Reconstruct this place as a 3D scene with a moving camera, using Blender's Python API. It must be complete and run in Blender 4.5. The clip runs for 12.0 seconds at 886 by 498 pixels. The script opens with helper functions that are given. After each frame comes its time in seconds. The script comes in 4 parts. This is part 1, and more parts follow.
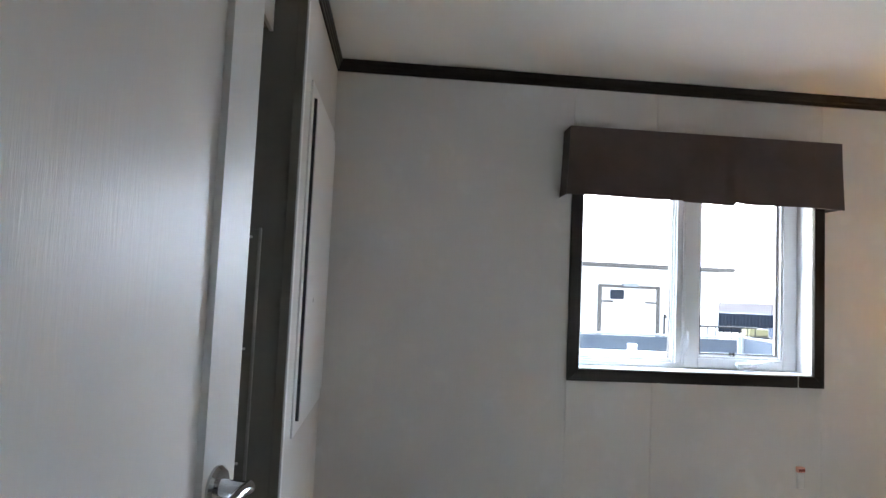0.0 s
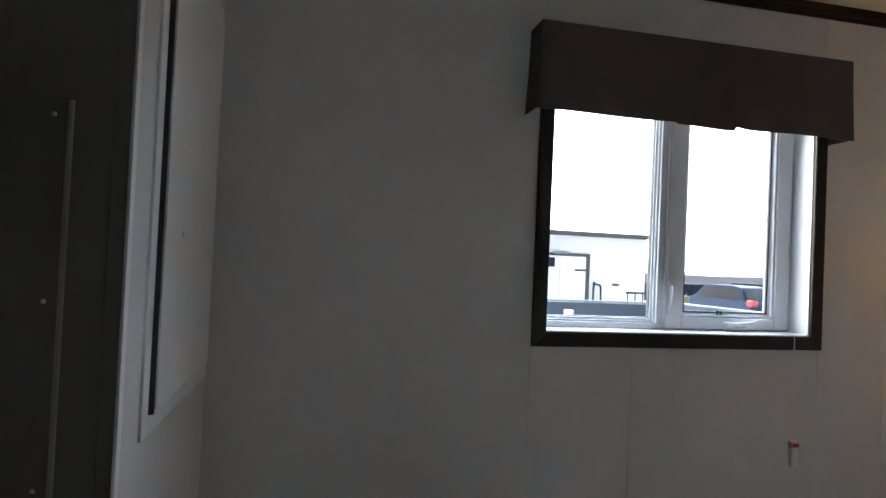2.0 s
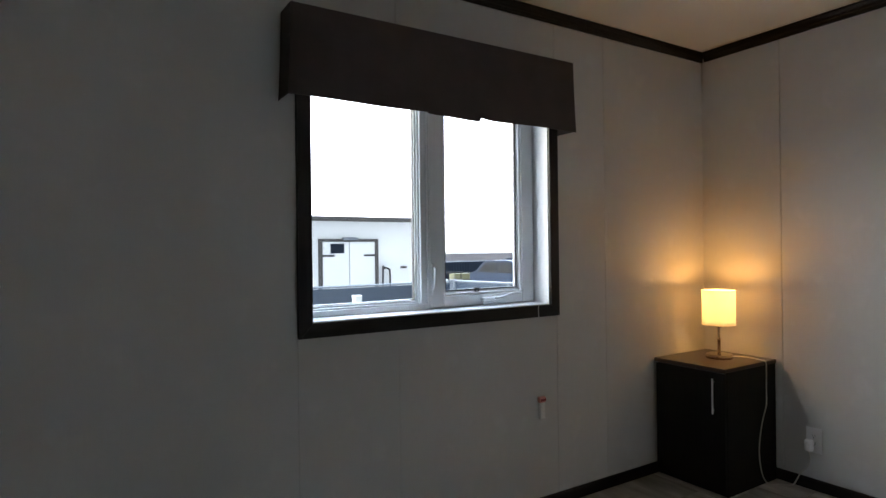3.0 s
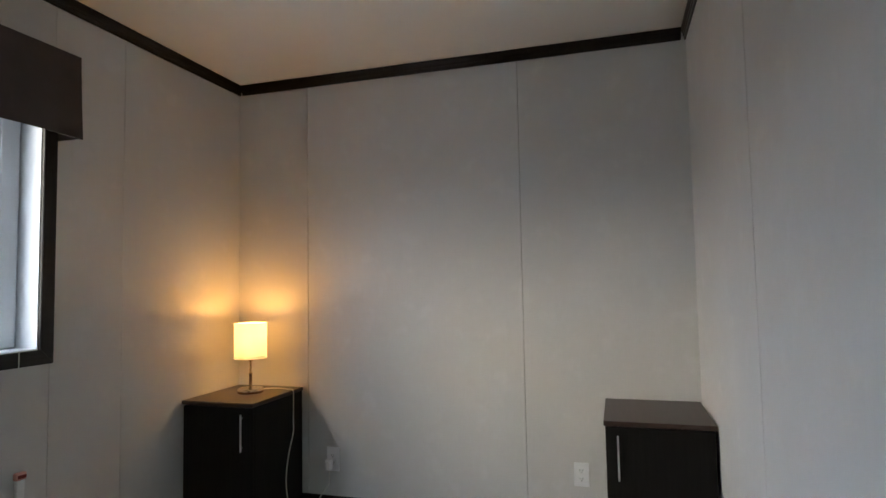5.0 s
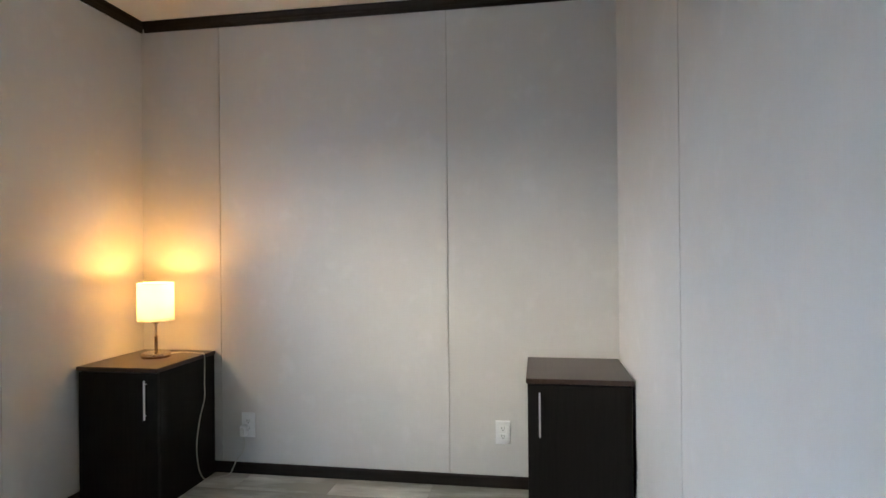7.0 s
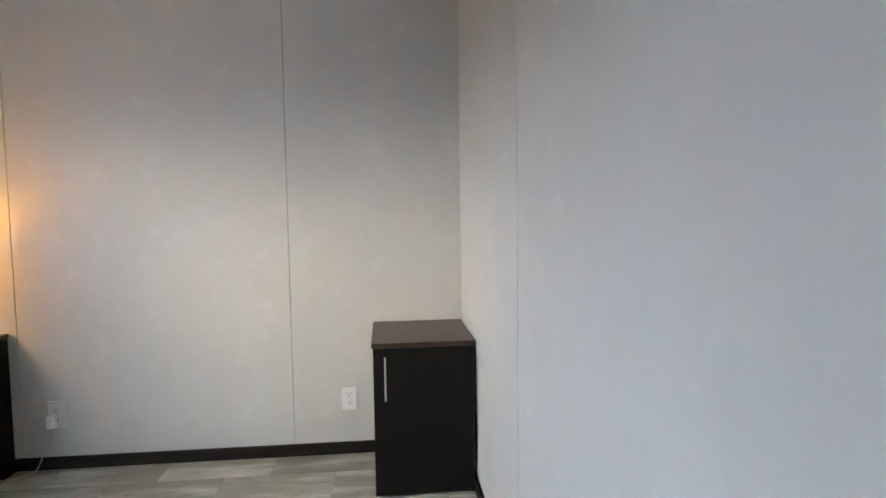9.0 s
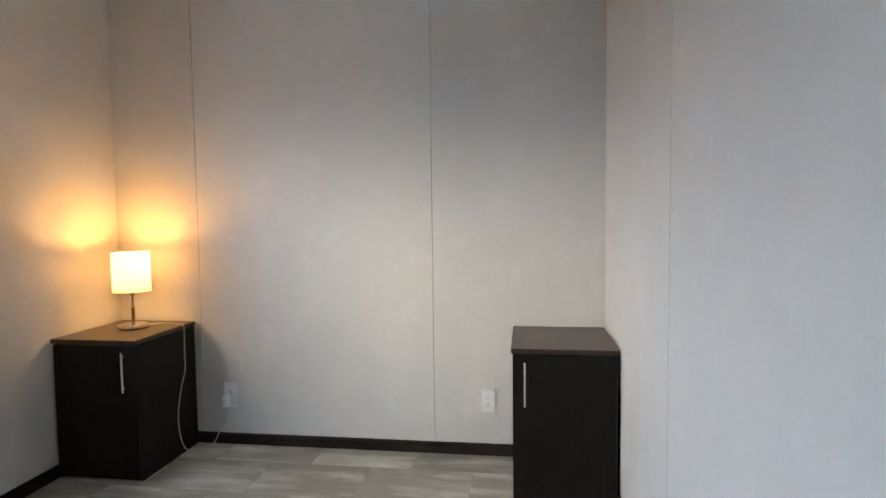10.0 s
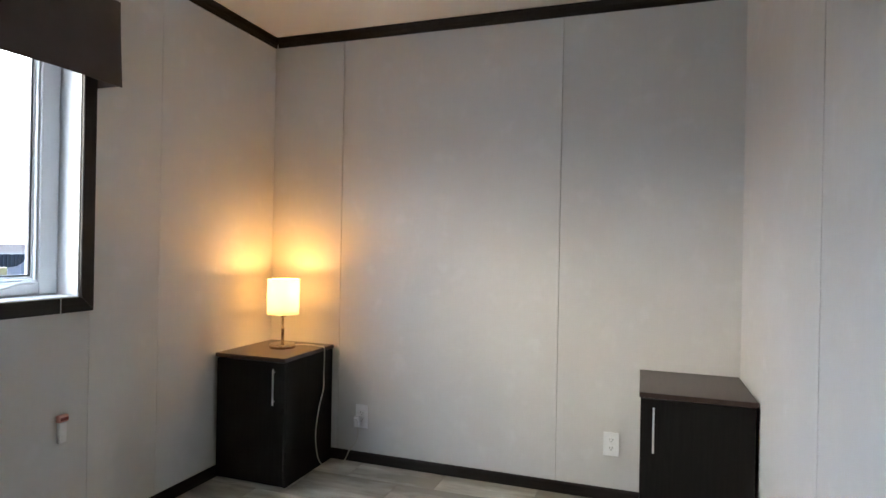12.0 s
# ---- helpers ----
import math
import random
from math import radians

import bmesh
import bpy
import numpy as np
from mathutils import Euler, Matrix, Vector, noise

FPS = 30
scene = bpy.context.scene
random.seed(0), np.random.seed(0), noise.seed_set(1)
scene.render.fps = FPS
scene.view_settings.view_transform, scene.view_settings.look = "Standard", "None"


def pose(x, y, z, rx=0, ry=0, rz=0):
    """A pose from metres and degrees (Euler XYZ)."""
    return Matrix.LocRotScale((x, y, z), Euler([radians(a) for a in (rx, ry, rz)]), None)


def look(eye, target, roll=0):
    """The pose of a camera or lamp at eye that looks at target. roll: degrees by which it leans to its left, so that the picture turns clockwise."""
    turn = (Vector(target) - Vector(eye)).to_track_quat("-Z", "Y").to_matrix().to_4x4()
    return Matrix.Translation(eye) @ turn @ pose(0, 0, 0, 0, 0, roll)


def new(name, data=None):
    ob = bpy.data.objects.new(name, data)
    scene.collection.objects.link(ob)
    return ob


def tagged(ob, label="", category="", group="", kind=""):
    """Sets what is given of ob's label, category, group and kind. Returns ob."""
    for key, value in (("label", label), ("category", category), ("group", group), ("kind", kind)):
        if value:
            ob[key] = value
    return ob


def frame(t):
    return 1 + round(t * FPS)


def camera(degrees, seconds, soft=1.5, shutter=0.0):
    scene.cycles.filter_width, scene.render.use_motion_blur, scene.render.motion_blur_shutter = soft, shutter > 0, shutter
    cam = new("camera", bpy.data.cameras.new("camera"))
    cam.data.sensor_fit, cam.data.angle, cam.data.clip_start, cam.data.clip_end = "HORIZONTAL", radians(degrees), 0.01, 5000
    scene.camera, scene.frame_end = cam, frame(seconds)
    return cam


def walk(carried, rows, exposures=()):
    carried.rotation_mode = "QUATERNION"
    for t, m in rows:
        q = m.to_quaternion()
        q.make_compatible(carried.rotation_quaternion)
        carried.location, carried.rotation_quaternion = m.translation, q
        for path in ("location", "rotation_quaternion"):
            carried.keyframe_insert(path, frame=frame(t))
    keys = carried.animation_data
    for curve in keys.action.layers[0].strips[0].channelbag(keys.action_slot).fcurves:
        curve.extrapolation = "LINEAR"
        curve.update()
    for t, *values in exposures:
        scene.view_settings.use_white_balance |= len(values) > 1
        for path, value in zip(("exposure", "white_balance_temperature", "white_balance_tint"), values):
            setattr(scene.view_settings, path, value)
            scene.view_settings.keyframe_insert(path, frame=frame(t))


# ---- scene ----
cam = camera(74.8, 12.0)
PATH = [
    (0, (-3.329, -2.757, 1.35), (-3.171, -0.767, 1.475), 2.6),
    (0.3, (-3.312, -2.589, 1.357), (-3.135, -0.602, 1.502), 0.9),
    (0.5, (-3.279, -2.517, 1.335), (-3.124, -0.531, 1.482), -0.0),
    (0.7, (-3.285, -2.436, 1.305), (-3.236, -0.444, 1.461), 0.1),
    (1, (-3.268, -2.315, 1.273), (-3.14, -0.322, 1.379), 1.8),
    (1.5, (-3.271, -2.18, 1.24), (-2.937, -0.209, 1.286), 3.6),
    (2, (-3.289, -2.101, 1.235), (-2.878, -0.144, 1.274), 2.6),
    (2.5, (-3.256, -2.088, 1.234), (-2.433, -0.265, 1.262), 2.4),
    (3, (-3.173, -2.117, 1.249), (-2.111, -0.422, 1.253), -0.7),
    (3.5, (-3.091, -2.103, 1.244), (-1.801, -0.575, 1.218), -2.7),
    (3.7, (-3.043, -2.091, 1.26), (-1.603, -0.703, 1.283), -2.5),
    (5.3, (-2.924, -2.139, 1.187), (-0.972, -1.716, 1.296), -0.9),
    (5.5, (-2.91, -2.14, 1.179), (-0.941, -1.804, 1.278), -1.0),
    (6, (-2.895, -2.125, 1.2), (-0.912, -1.873, 1.258), -1.3),
    (6.5, (-2.878, -2.114, 1.185), (-0.901, -1.808, 1.21), -0.6),
    (6.7, (-2.863, -2.115, 1.175), (-0.888, -1.801, 1.192), -0.5),
    (8.3, (-2.77, -2.127, 1.144), (-0.799, -1.814, 1.018), -1.8),
    (8.5, (-2.786, -2.128, 1.146), (-0.795, -1.989, 1.017), -1.2),
    (9, (-2.779, -2.128, 1.172), (-0.793, -2.325, 1.037), -0.8),
    (9.5, (-2.766, -2.136, 1.181), (-0.771, -2.182, 1.051), -0.9),
    (10, (-2.774, -2.119, 1.182), (-0.798, -1.839, 1.06), -0.7),
    (10.5, (-2.79, -2.091, 1.199), (-0.876, -1.524, 1.07), -0.4),
    (11, (-2.808, -2.094, 1.187), (-0.952, -1.36, 1.069), -0.4),
    (11.5, (-2.861, -2.079, 1.188), (-0.997, -1.357, 1.123), 0.3),
    (12, (-2.905, -2.062, 1.195), (-1.014, -1.412, 1.193), 1.1),
]
EXPO = [(0.0, 4.42, 6600, 11), (0.5, 4.12, 6600, 11), (1.5, 3.65, 6550, 11), (2.5, 2.95, 6600, 10), (3.0, 2.92, 6600, 9), (3.5, 2.58, 6600, 9), (5.3, 3.55, 6500, 9), (6.0, 3.95, 6450, 9), (8.5, 4.02, 6400, 9), (9.2, 4.08, 6450, 10), (10.2, 4.08, 6450, 10), (12.0, 3.97, 6450, 10)]
walk(cam, [(t, look(eye, target, roll)) for t, eye, target, roll in PATH], EXPO)

# ---- light, sky and exposure ----
world = bpy.data.worlds.new("world")
scene.world = world
world.use_nodes = True
wn, wl = world.node_tree.nodes, world.node_tree.links
sky = wn.new("ShaderNodeTexSky")
sky.sky_type = "NISHITA"
sky.sun_disc = False
sky.sun_elevation, sky.sun_rotation = radians(18), radians(-43)
sky.dust_density, sky.air_density = 6.0, 1.5
soften = wn.new("ShaderNodeMix")
soften.data_type = "RGBA"
soften.inputs[0].default_value = 0.75
wl.new(sky.outputs[0], soften.inputs[6])
soften.inputs[7].default_value = (10.2, 12.0, 14.9, 1)
# thin cloud, bright ahead of the window and dull behind the building
way = wn.new("ShaderNodeTexCoord")
part_y = wn.new("ShaderNodeSeparateXYZ")
wl.new(way.outputs["Generated"], part_y.inputs[0])
spread = wn.new("ShaderNodeMapRange")
spread.interpolation_type = "SMOOTHSTEP"
spread.inputs[1].default_value, spread.inputs[2].default_value = -0.6, 0.15
wl.new(part_y.outputs["Y"], spread.inputs[0])
cloud = wn.new("ShaderNodeMix")
cloud.data_type = "RGBA"
wl.new(spread.outputs[0], cloud.inputs[0])
cloud.inputs[6].default_value = (0.9, 1.0, 1.15, 1)
wl.new(soften.outputs[2], cloud.inputs[7])
# overcast sky: brighter towards the zenith
lift = wn.new("ShaderNodeMapRange")
lift.inputs[1].default_value, lift.inputs[2].default_value, lift.inputs[3].default_value, lift.inputs[4].default_value = 0.0, 0.9, 0.95, 1.4
wl.new(part_y.outputs["Z"], lift.inputs[0])
grade = wn.new("ShaderNodeVectorMath")
grade.operation = "SCALE"
wl.new(cloud.outputs[2], grade.inputs[0])
wl.new(lift.outputs[0], grade.inputs["Scale"])
# and brighter towards the low western sky
west = wn.new("ShaderNodeMapRange")
west.inputs[1].default_value, west.inputs[2].default_value, west.inputs[3].default_value, west.inputs[4].default_value = -0.9, 0.1, 0.7, 1.0
wl.new(part_y.outputs["X"], west.inputs[0])
grade_w = wn.new("ShaderNodeVectorMath")
grade_w.operation = "SCALE"
wl.new(grade.outputs[0], grade_w.inputs[0])
wl.new(west.outputs[0], grade_w.inputs["Scale"])
wl.new(grade_w.outputs[0], wn["Background"].inputs[0])
wn["Background"].inputs[1].default_value = 0.12
sun = new("sun", bpy.data.lights.new("sun", "SUN"))
# veiled by thick cloud, low in the west-north-west
sun.data.energy, sun.data.angle, sun.data.color = 0.25, radians(60), (0.88, 0.95, 1.0)
sun.matrix_world = look((-17.0, 18.0, 9.5), (0, 0, 1.4))

bulb = new("bulb_light", bpy.data.lights.new("bulb_light", "POINT"))
bulb.data.energy, bulb.data.shadow_soft_size, bulb.data.color = 0.41, 0.022, (1.0, 0.48, 0.125)



# ---- materials ----
def material(name, color, rough=0.6, metal=0.0, spec=0.5):
    m = bpy.data.materials.new(name)
    m.use_nodes = True
    n, l = m.node_tree.nodes, m.node_tree.links
    b = n["Principled BSDF"]
    b.inputs["Base Color"].default_value = (*color, 1)
    b.inputs["Roughness"].default_value = rough
    b.inputs["Metallic"].default_value = metal
    b.inputs["Specular IOR Level"].default_value = spec
    return m, n, l, b


def coords(n, l, scale=(1, 1, 1), kind="Object"):
    tc = n.new("ShaderNodeTexCoord")
    mp = n.new("ShaderNodeMapping")
    mp.inputs["Scale"].default_value = scale
    l.new(tc.outputs[kind], mp.inputs[0])
    return mp.outputs[0]


def noisy(n, l, vec, scale, detail=4.0, rough=0.6):
    t = n.new("ShaderNodeTexNoise")
    t.inputs["Scale"].default_value = scale
    t.inputs["Detail"].default_value = detail
    t.inputs["Roughness"].default_value = rough
    l.new(vec, t.inputs["Vector"])
    return t.outputs[0]


def ramp(n, l, fac, *stops):
    r = n.new("ShaderNodeValToRGB")
    while len(r.color_ramp.elements) < len(stops):
        r.color_ramp.elements.new(0.5)
    for e, (p, c) in zip(r.color_ramp.elements, stops):
        e.position, e.color = p, (*c, 1)
    l.new(fac, r.inputs[0])
    return r.outputs[0]


def bump(n, l, b, height, strength, distance):
    k = n.new("ShaderNodeBump")
    k.inputs["Strength"].default_value = strength
    k.inputs["Distance"].default_value = distance
    l.new(height, k.inputs["Height"])
    l.new(k.outputs[0], b.inputs["Normal"])
    return k


def shades(c, k):
    return tuple(min(1, v * k) for v in c)


def two_scale(name, color, rough, fine, coarse, amount=0.08, bump_mm=0.2, metal=0.0, stretch=(1, 1, 1), spec=0.5):
    m, n, l, b = material(name, color, rough, metal, spec)
    v = coords(n, l, stretch)
    big, small = noisy(n, l, v, coarse, 3), noisy(n, l, v, fine, 5)
    mix = n.new("ShaderNodeMath")
    mix.operation = "MULTIPLY_ADD"
    l.new(small, mix.inputs[0])
    mix.inputs[1].default_value = 0.5
    half = n.new("ShaderNodeMath")
    half.operation = "MULTIPLY"
    l.new(big, half.inputs[0])
    half.inputs[1].default_value = 0.5
    l.new(half.outputs[0], mix.inputs[2])
    l.new(ramp(n, l, mix.outputs[0], (0.3, shades(color, 1 - amount)), (0.7, shades(color, 1 + amount))), b.inputs["Base Color"])
    r = n.new("ShaderNodeMapRange")
    r.inputs[3].default_value, r.inputs[4].default_value = max(0.02, rough - 0.06), min(1, rough + 0.06)
    l.new(big, r.inputs[0])
    l.new(r.outputs[0], b.inputs["Roughness"])
    bump(n, l, b, small, 0.6, bump_mm / 1000)
    return m


def wall_vinyl():
    """Vinyl-faced wallboard: faint print, soft cloudy scuffs, slightly lumpy face."""
    m, n, l, b = material("wall_vinyl", (0.5, 0.485, 0.465), 0.5, spec=0.4)
    pos = n.new("ShaderNodeNewGeometry").outputs["Position"]
    warp = n.new("ShaderNodeMapping")
    warp.inputs["Scale"].default_value = (1, 1, 0.02)
    l.new(pos, warp.inputs[0])
    threads = noisy(n, l, warp.outputs[0], 240, 2, 0.5)
    weft = noisy(n, l, pos, 34, 3, 0.5)
    cloud = noisy(n, l, pos, 1.6, 4, 0.55)
    streak = noisy(n, l, warp.outputs[0], 30, 3, 0.6)
    add = n.new("ShaderNodeMath")
    add.operation = "ADD"
    l.new(threads, add.inputs[0])
    l.new(weft, add.inputs[1])
    blend = n.new("ShaderNodeMath")
    blend.operation = "MULTIPLY_ADD"
    l.new(streak, blend.inputs[0])
    blend.inputs[1].default_value = 0.08
    l.new(cloud, blend.inputs[2])
    total = n.new("ShaderNodeMath")
    total.operation = "MULTIPLY_ADD"
    l.new(add.outputs[0], total.inputs[0])
    total.inputs[1].default_value = 0.12
    l.new(blend.outputs[0], total.inputs[2])
    # pale rubbed patches
    rubbed = n.new("ShaderNodeMapRange")
    rubbed.inputs[1].default_value, rubbed.inputs[2].default_value, rubbed.inputs[4].default_value = 0.58, 0.70, 0.16
    l.new(noisy(n, l, pos, 8.0, 2, 0.5), rubbed.inputs[0])
    worn = n.new("ShaderNodeMath")
    l.new(total.outputs[0], worn.inputs[0])
    l.new(rubbed.outputs[0], worn.inputs[1])
    l.new(ramp(n, l, worn.outputs[0], (0.45, (0.636, 0.629, 0.618)), (0.66, (0.660, 0.653, 0.643)), (0.95, (0.715, 0.710, 0.705))), b.inputs["Base Color"])
    lumps = noisy(n, l, pos, 7.5, 2, 0.45)
    relief = n.new("ShaderNodeMath")
    relief.operation = "MULTIPLY_ADD"
    l.new(lumps, relief.inputs[0])
    relief.inputs[1].default_value = 9.0
    l.new(weft, relief.inputs[2])
    bump(n, l, b, relief.outputs[0], 0.12, 0.0006)
    return m


def floor_vinyl():
    """Stone-look vinyl tile, greige, with long pale and brown streaks; each tile has its own patch of the print."""
    m, n, l, b = material("floor_vinyl", (0.3, 0.27, 0.23), 0.38)
    info = n.new("ShaderNodeObjectInfo")
    pos = n.new("ShaderNodeNewGeometry").outputs["Position"]
    shift = n.new("ShaderNodeVectorMath")
    shift.operation = "MULTIPLY_ADD"
    l.new(info.outputs["Random"], shift.inputs[0])
    shift.inputs[1].default_value = (7, 11, 5)
    l.new(pos, shift.inputs[2])
    mp = n.new("ShaderNodeMapping")
    mp.inputs["Scale"].default_value = (1, 0.2, 1)
    l.new(shift.outputs[0], mp.inputs[0])
    broad = noisy(n, l, mp.outputs[0], 9, 4, 0.5)
    fine = noisy(n, l, mp.outputs[0], 60, 4, 0.6)
    cloud = noisy(n, l, shift.outputs[0], 3.5, 3)
    a = n.new("ShaderNodeMath")
    a.operation = "MULTIPLY_ADD"
    l.new(fine, a.inputs[0])
    a.inputs[1].default_value = 0.16
    l.new(broad, a.inputs[2])
    c = n.new("ShaderNodeMath")
    c.operation = "MULTIPLY_ADD"
    l.new(cloud, c.inputs[0])
    c.inputs[1].default_value = 0.35
    l.new(a.outputs[0], c.inputs[2])
    col = ramp(n, l, c.outputs[0], (0.68, (0.30, 0.285, 0.235)), (0.77, (0.42, 0.405, 0.35)), (0.86, (0.52, 0.51, 0.455)), (0.94, (0.66, 0.655, 0.60)))
    tint = n.new("ShaderNodeHueSaturation")
    val = n.new("ShaderNodeMapRange")
    val.inputs[3].default_value, val.inputs[4].default_value = 0.84, 1.14
    l.new(info.outputs["Random"], val.inputs[0])
    l.new(val.outputs[0], tint.inputs["Value"])
    l.new(col, tint.inputs["Color"])
    l.new(tint.outputs[0], b.inputs["Base Color"])
    bump(n, l, b, fine, 0.2, 0.0004)
    return m


def wood_laminate(name, color, rough, axis=2, contrast=0.35, spec=0.5):
    m, n, l, b = material(name, color, rough, spec=spec)
    s = [9, 9, 9]
    s[axis] = 0.5
    v = coords(n, l, tuple(s))
    g = noisy(n, l, v, 9, 6, 0.65)
    f = noisy(n, l, v, 40, 3, 0.6)
    add = n.new("ShaderNodeMath")
    add.operation = "MULTIPLY_ADD"
    l.new(f, add.inputs[0])
    add.inputs[1].default_value = 0.4
    l.new(g, add.inputs[2])
    l.new(ramp(n, l, add.outputs[0], (0.5, shades(color, 1 - contrast)), (0.9, shades(color, 1 + contrast))), b.inputs["Base Color"])
    bump(n, l, b, f, 0.25, 0.0003)
    return m


def door_paint():
    """White gloss paint over a moulded wood-grain skin."""
    m, n, l, b = material("door_paint", (0.72, 0.73, 0.73), 0.33)
    v = coords(n, l, (14, 14, 0.9))
    g = noisy(n, l, v, 12, 4, 0.7)
    w = coords(n, l)
    c = noisy(n, l, w, 2.2, 3)
    l.new(ramp(n, l, c, (0.3, (0.69, 0.7, 0.7)), (0.7, (0.75, 0.76, 0.755))), b.inputs["Base Color"])
    bump(n, l, b, g, 0.6, 0.0014)
    return m


def shade_cloth():
    m = bpy.data.materials.new("shade_cloth")
    m.use_nodes = True
    n, l = m.node_tree.nodes, m.node_tree.links
    n.clear()
    out = n.new("ShaderNodeOutputMaterial")
    d, t, mix = n.new("ShaderNodeBsdfDiffuse"), n.new("ShaderNodeBsdfTranslucent"), n.new("ShaderNodeMixShader")
    v = coords(n, l, (1, 1, 1))
    weave = noisy(n, l, v, 260, 2)
    c = ramp(n, l, weave, (0.3, (0.9, 0.86, 0.76)), (0.7, (0.96, 0.93, 0.84)))
    l.new(c, d.inputs[0])
    l.new(c, t.inputs[0])
    mix.inputs[0].default_value = 0.26
    l.new(d.outputs[0], mix.inputs[1])
    l.new(t.outputs[0], mix.inputs[2])
    l.new(mix.outputs[0], out.inputs[0])
    return m


def fabric(name, color):
    m, n, l, b = material(name, color, 0.95, spec=0.2)
    v = coords(n, l)
    w1 = noisy(n, l, coords(n, l, (1, 1, 0.1)), 500, 2)
    w2 = noisy(n, l, v, 6, 4)
    l.new(ramp(n, l, w2, (0.3, shades(color, 0.88)), (0.7, shades(color, 1.12))), b.inputs["Base Color"])
    b.inputs["Sheen Weight"].default_value = 0.2
    bump(n, l, b, w1, 0.5, 0.0006)
    return m


def glass_pane():
    m = bpy.data.materials.new("window_glass")
    m.use_nodes = True
    n, l = m.node_tree.nodes, m.node_tree.links
    n.clear()
    out = n.new("ShaderNodeOutputMaterial")
    tr, gl, mix, fr = n.new("ShaderNodeBsdfTransparent"), n.new("ShaderNodeBsdfGlossy"), n.new("ShaderNodeMixShader"), n.new("ShaderNodeLayerWeight")
    tr.inputs[0].default_value = (0.96, 0.98, 0.98, 1)
    gl.inputs["Roughness"].default_value = 0.02
    fr.inputs[0].default_value = 0.5
    fifth, schlick = n.new("ShaderNodeMath"), n.new("ShaderNodeMath")
    fifth.operation, schlick.operation = "POWER", "MULTIPLY_ADD"
    l.new(fr.outputs["Facing"], fifth.inputs[0])
    fifth.inputs[1].default_value = 5
    l.new(fifth.outputs[0], schlick.inputs[0])
    schlick.inputs[1].default_value, schlick.inputs[2].default_value = 0.95, 0.04
    l.new(schlick.outputs[0], mix.inputs[0])
    l.new(tr.outputs[0], mix.inputs[1])
    l.new(gl.outputs[0], mix.inputs[2])
    l.new(mix.outputs[0], out.inputs[0])
    return m


VINYL = wall_vinyl()
# wall facing of the closet recess, the recess's shade put into its colour
RECESS_SHADED = two_scale("shaded_recess_facing", (0.19, 0.19, 0.173), 0.6, 60, 2.5, 0.05, 0.15)
BACK = two_scale("wallboard_back", (0.5, 0.49, 0.48), 0.8, 80, 3)
CORE = two_scale("gypsum_core", (0.30, 0.285, 0.265), 0.9, 80, 3)
TILE = floor_vinyl()
GROUT = two_scale("subfloor_seal", (0.14, 0.12, 0.1), 0.8, 60, 4)
CEIL = two_scale("ceiling_board", (0.82, 0.8, 0.77), 0.75, 240, 2.5, 0.03, 0.6)
TRIM = wood_laminate("dark_trim", (0.019, 0.015, 0.014), 0.36, 0, 0.35, 0.3)
TRIM_Z = wood_laminate("dark_trim_upright", (0.019, 0.015, 0.014), 0.36, 2, 0.35, 0.3)
CAB = wood_laminate("espresso_laminate", (0.0125, 0.0105, 0.0095), 0.55, 2, 0.2, 0.13)
CAB_TOP = wood_laminate("espresso_top", (0.054, 0.034, 0.027), 0.3, 0, 0.2, 0.35)
DOOR = door_paint()
WHITE = two_scale("white_enamel", (0.80, 0.81, 0.82), 0.3, 160, 3, 0.04, 0.2)
PVC = two_scale("white_pvc", (0.74, 0.77, 0.80), 0.2, 120, 3, 0.04, 0.1)
GASKET = two_scale("black_gasket", (0.02, 0.021, 0.03), 0.5, 120, 5)
STEEL = two_scale("brushed_nickel", (0.62, 0.61, 0.58), 0.28, 300, 8, 0.06, 0.1, 1.0)
CHROME = two_scale("chrome", (0.5, 0.52, 0.55), 0.1, 300, 8, 0.04, 0.05, 1.0)
SATIN = two_scale("satin_aluminium", (0.7, 0.7, 0.7), 0.35, 300, 8, 0.06, 0.1, 1.0)
BRASS = two_scale("warm_nickel", (0.66, 0.55, 0.42), 0.22, 200, 8, 0.06, 0.1, 1.0)
PLASTIC = two_scale("white_plastic", (0.9, 0.91, 0.93), 0.35, 150, 6, 0.03, 0.1)
DARK = two_scale("dark_slot", (0.02, 0.02, 0.02), 0.6, 90, 5)
CORD = two_scale("cord_plastic", (0.6, 0.58, 0.53), 0.4, 90, 5)
CLEAR = two_scale("frosted_plastic", (0.86, 0.86, 0.86), 0.25, 90, 5)
DARKRED = two_scale("dark_red_plastic", (0.25, 0.03, 0.02), 0.4, 90, 5)
RED = two_scale("red_plastic", (0.72, 0.36, 0.30), 0.4, 90, 5)
SHADE = shade_cloth()
CLOTH = fabric("taupe_cloth", (0.085, 0.068, 0.062))
GLASS = glass_pane()
GRAVEL = two_scale("gravel", (0.33, 0.31, 0.29), 0.9, 30, 0.4, 0.2, 8)
SIDING = two_scale("white_siding", (0.78, 0.78, 0.77), 0.5, 20, 0.6, 0.04, 0.5)
ROOFING = two_scale("grey_flashing", (0.085, 0.08, 0.076), 0.6, 20, 1, spec=0.1)
IRON = two_scale("dark_iron", (0.02, 0.02, 0.022), 0.6, 60, 3, spec=0.1)
GALV = two_scale("galvanised_wire", (0.2, 0.22, 0.25), 0.6, 60, 5, 0.1, 0.1, 0.0, spec=0.2)
SLAT = two_scale("blue_grey_slat", (0.042, 0.062, 0.092), 0.6, 30, 1.5, 0.2, 0.2, spec=0.1)
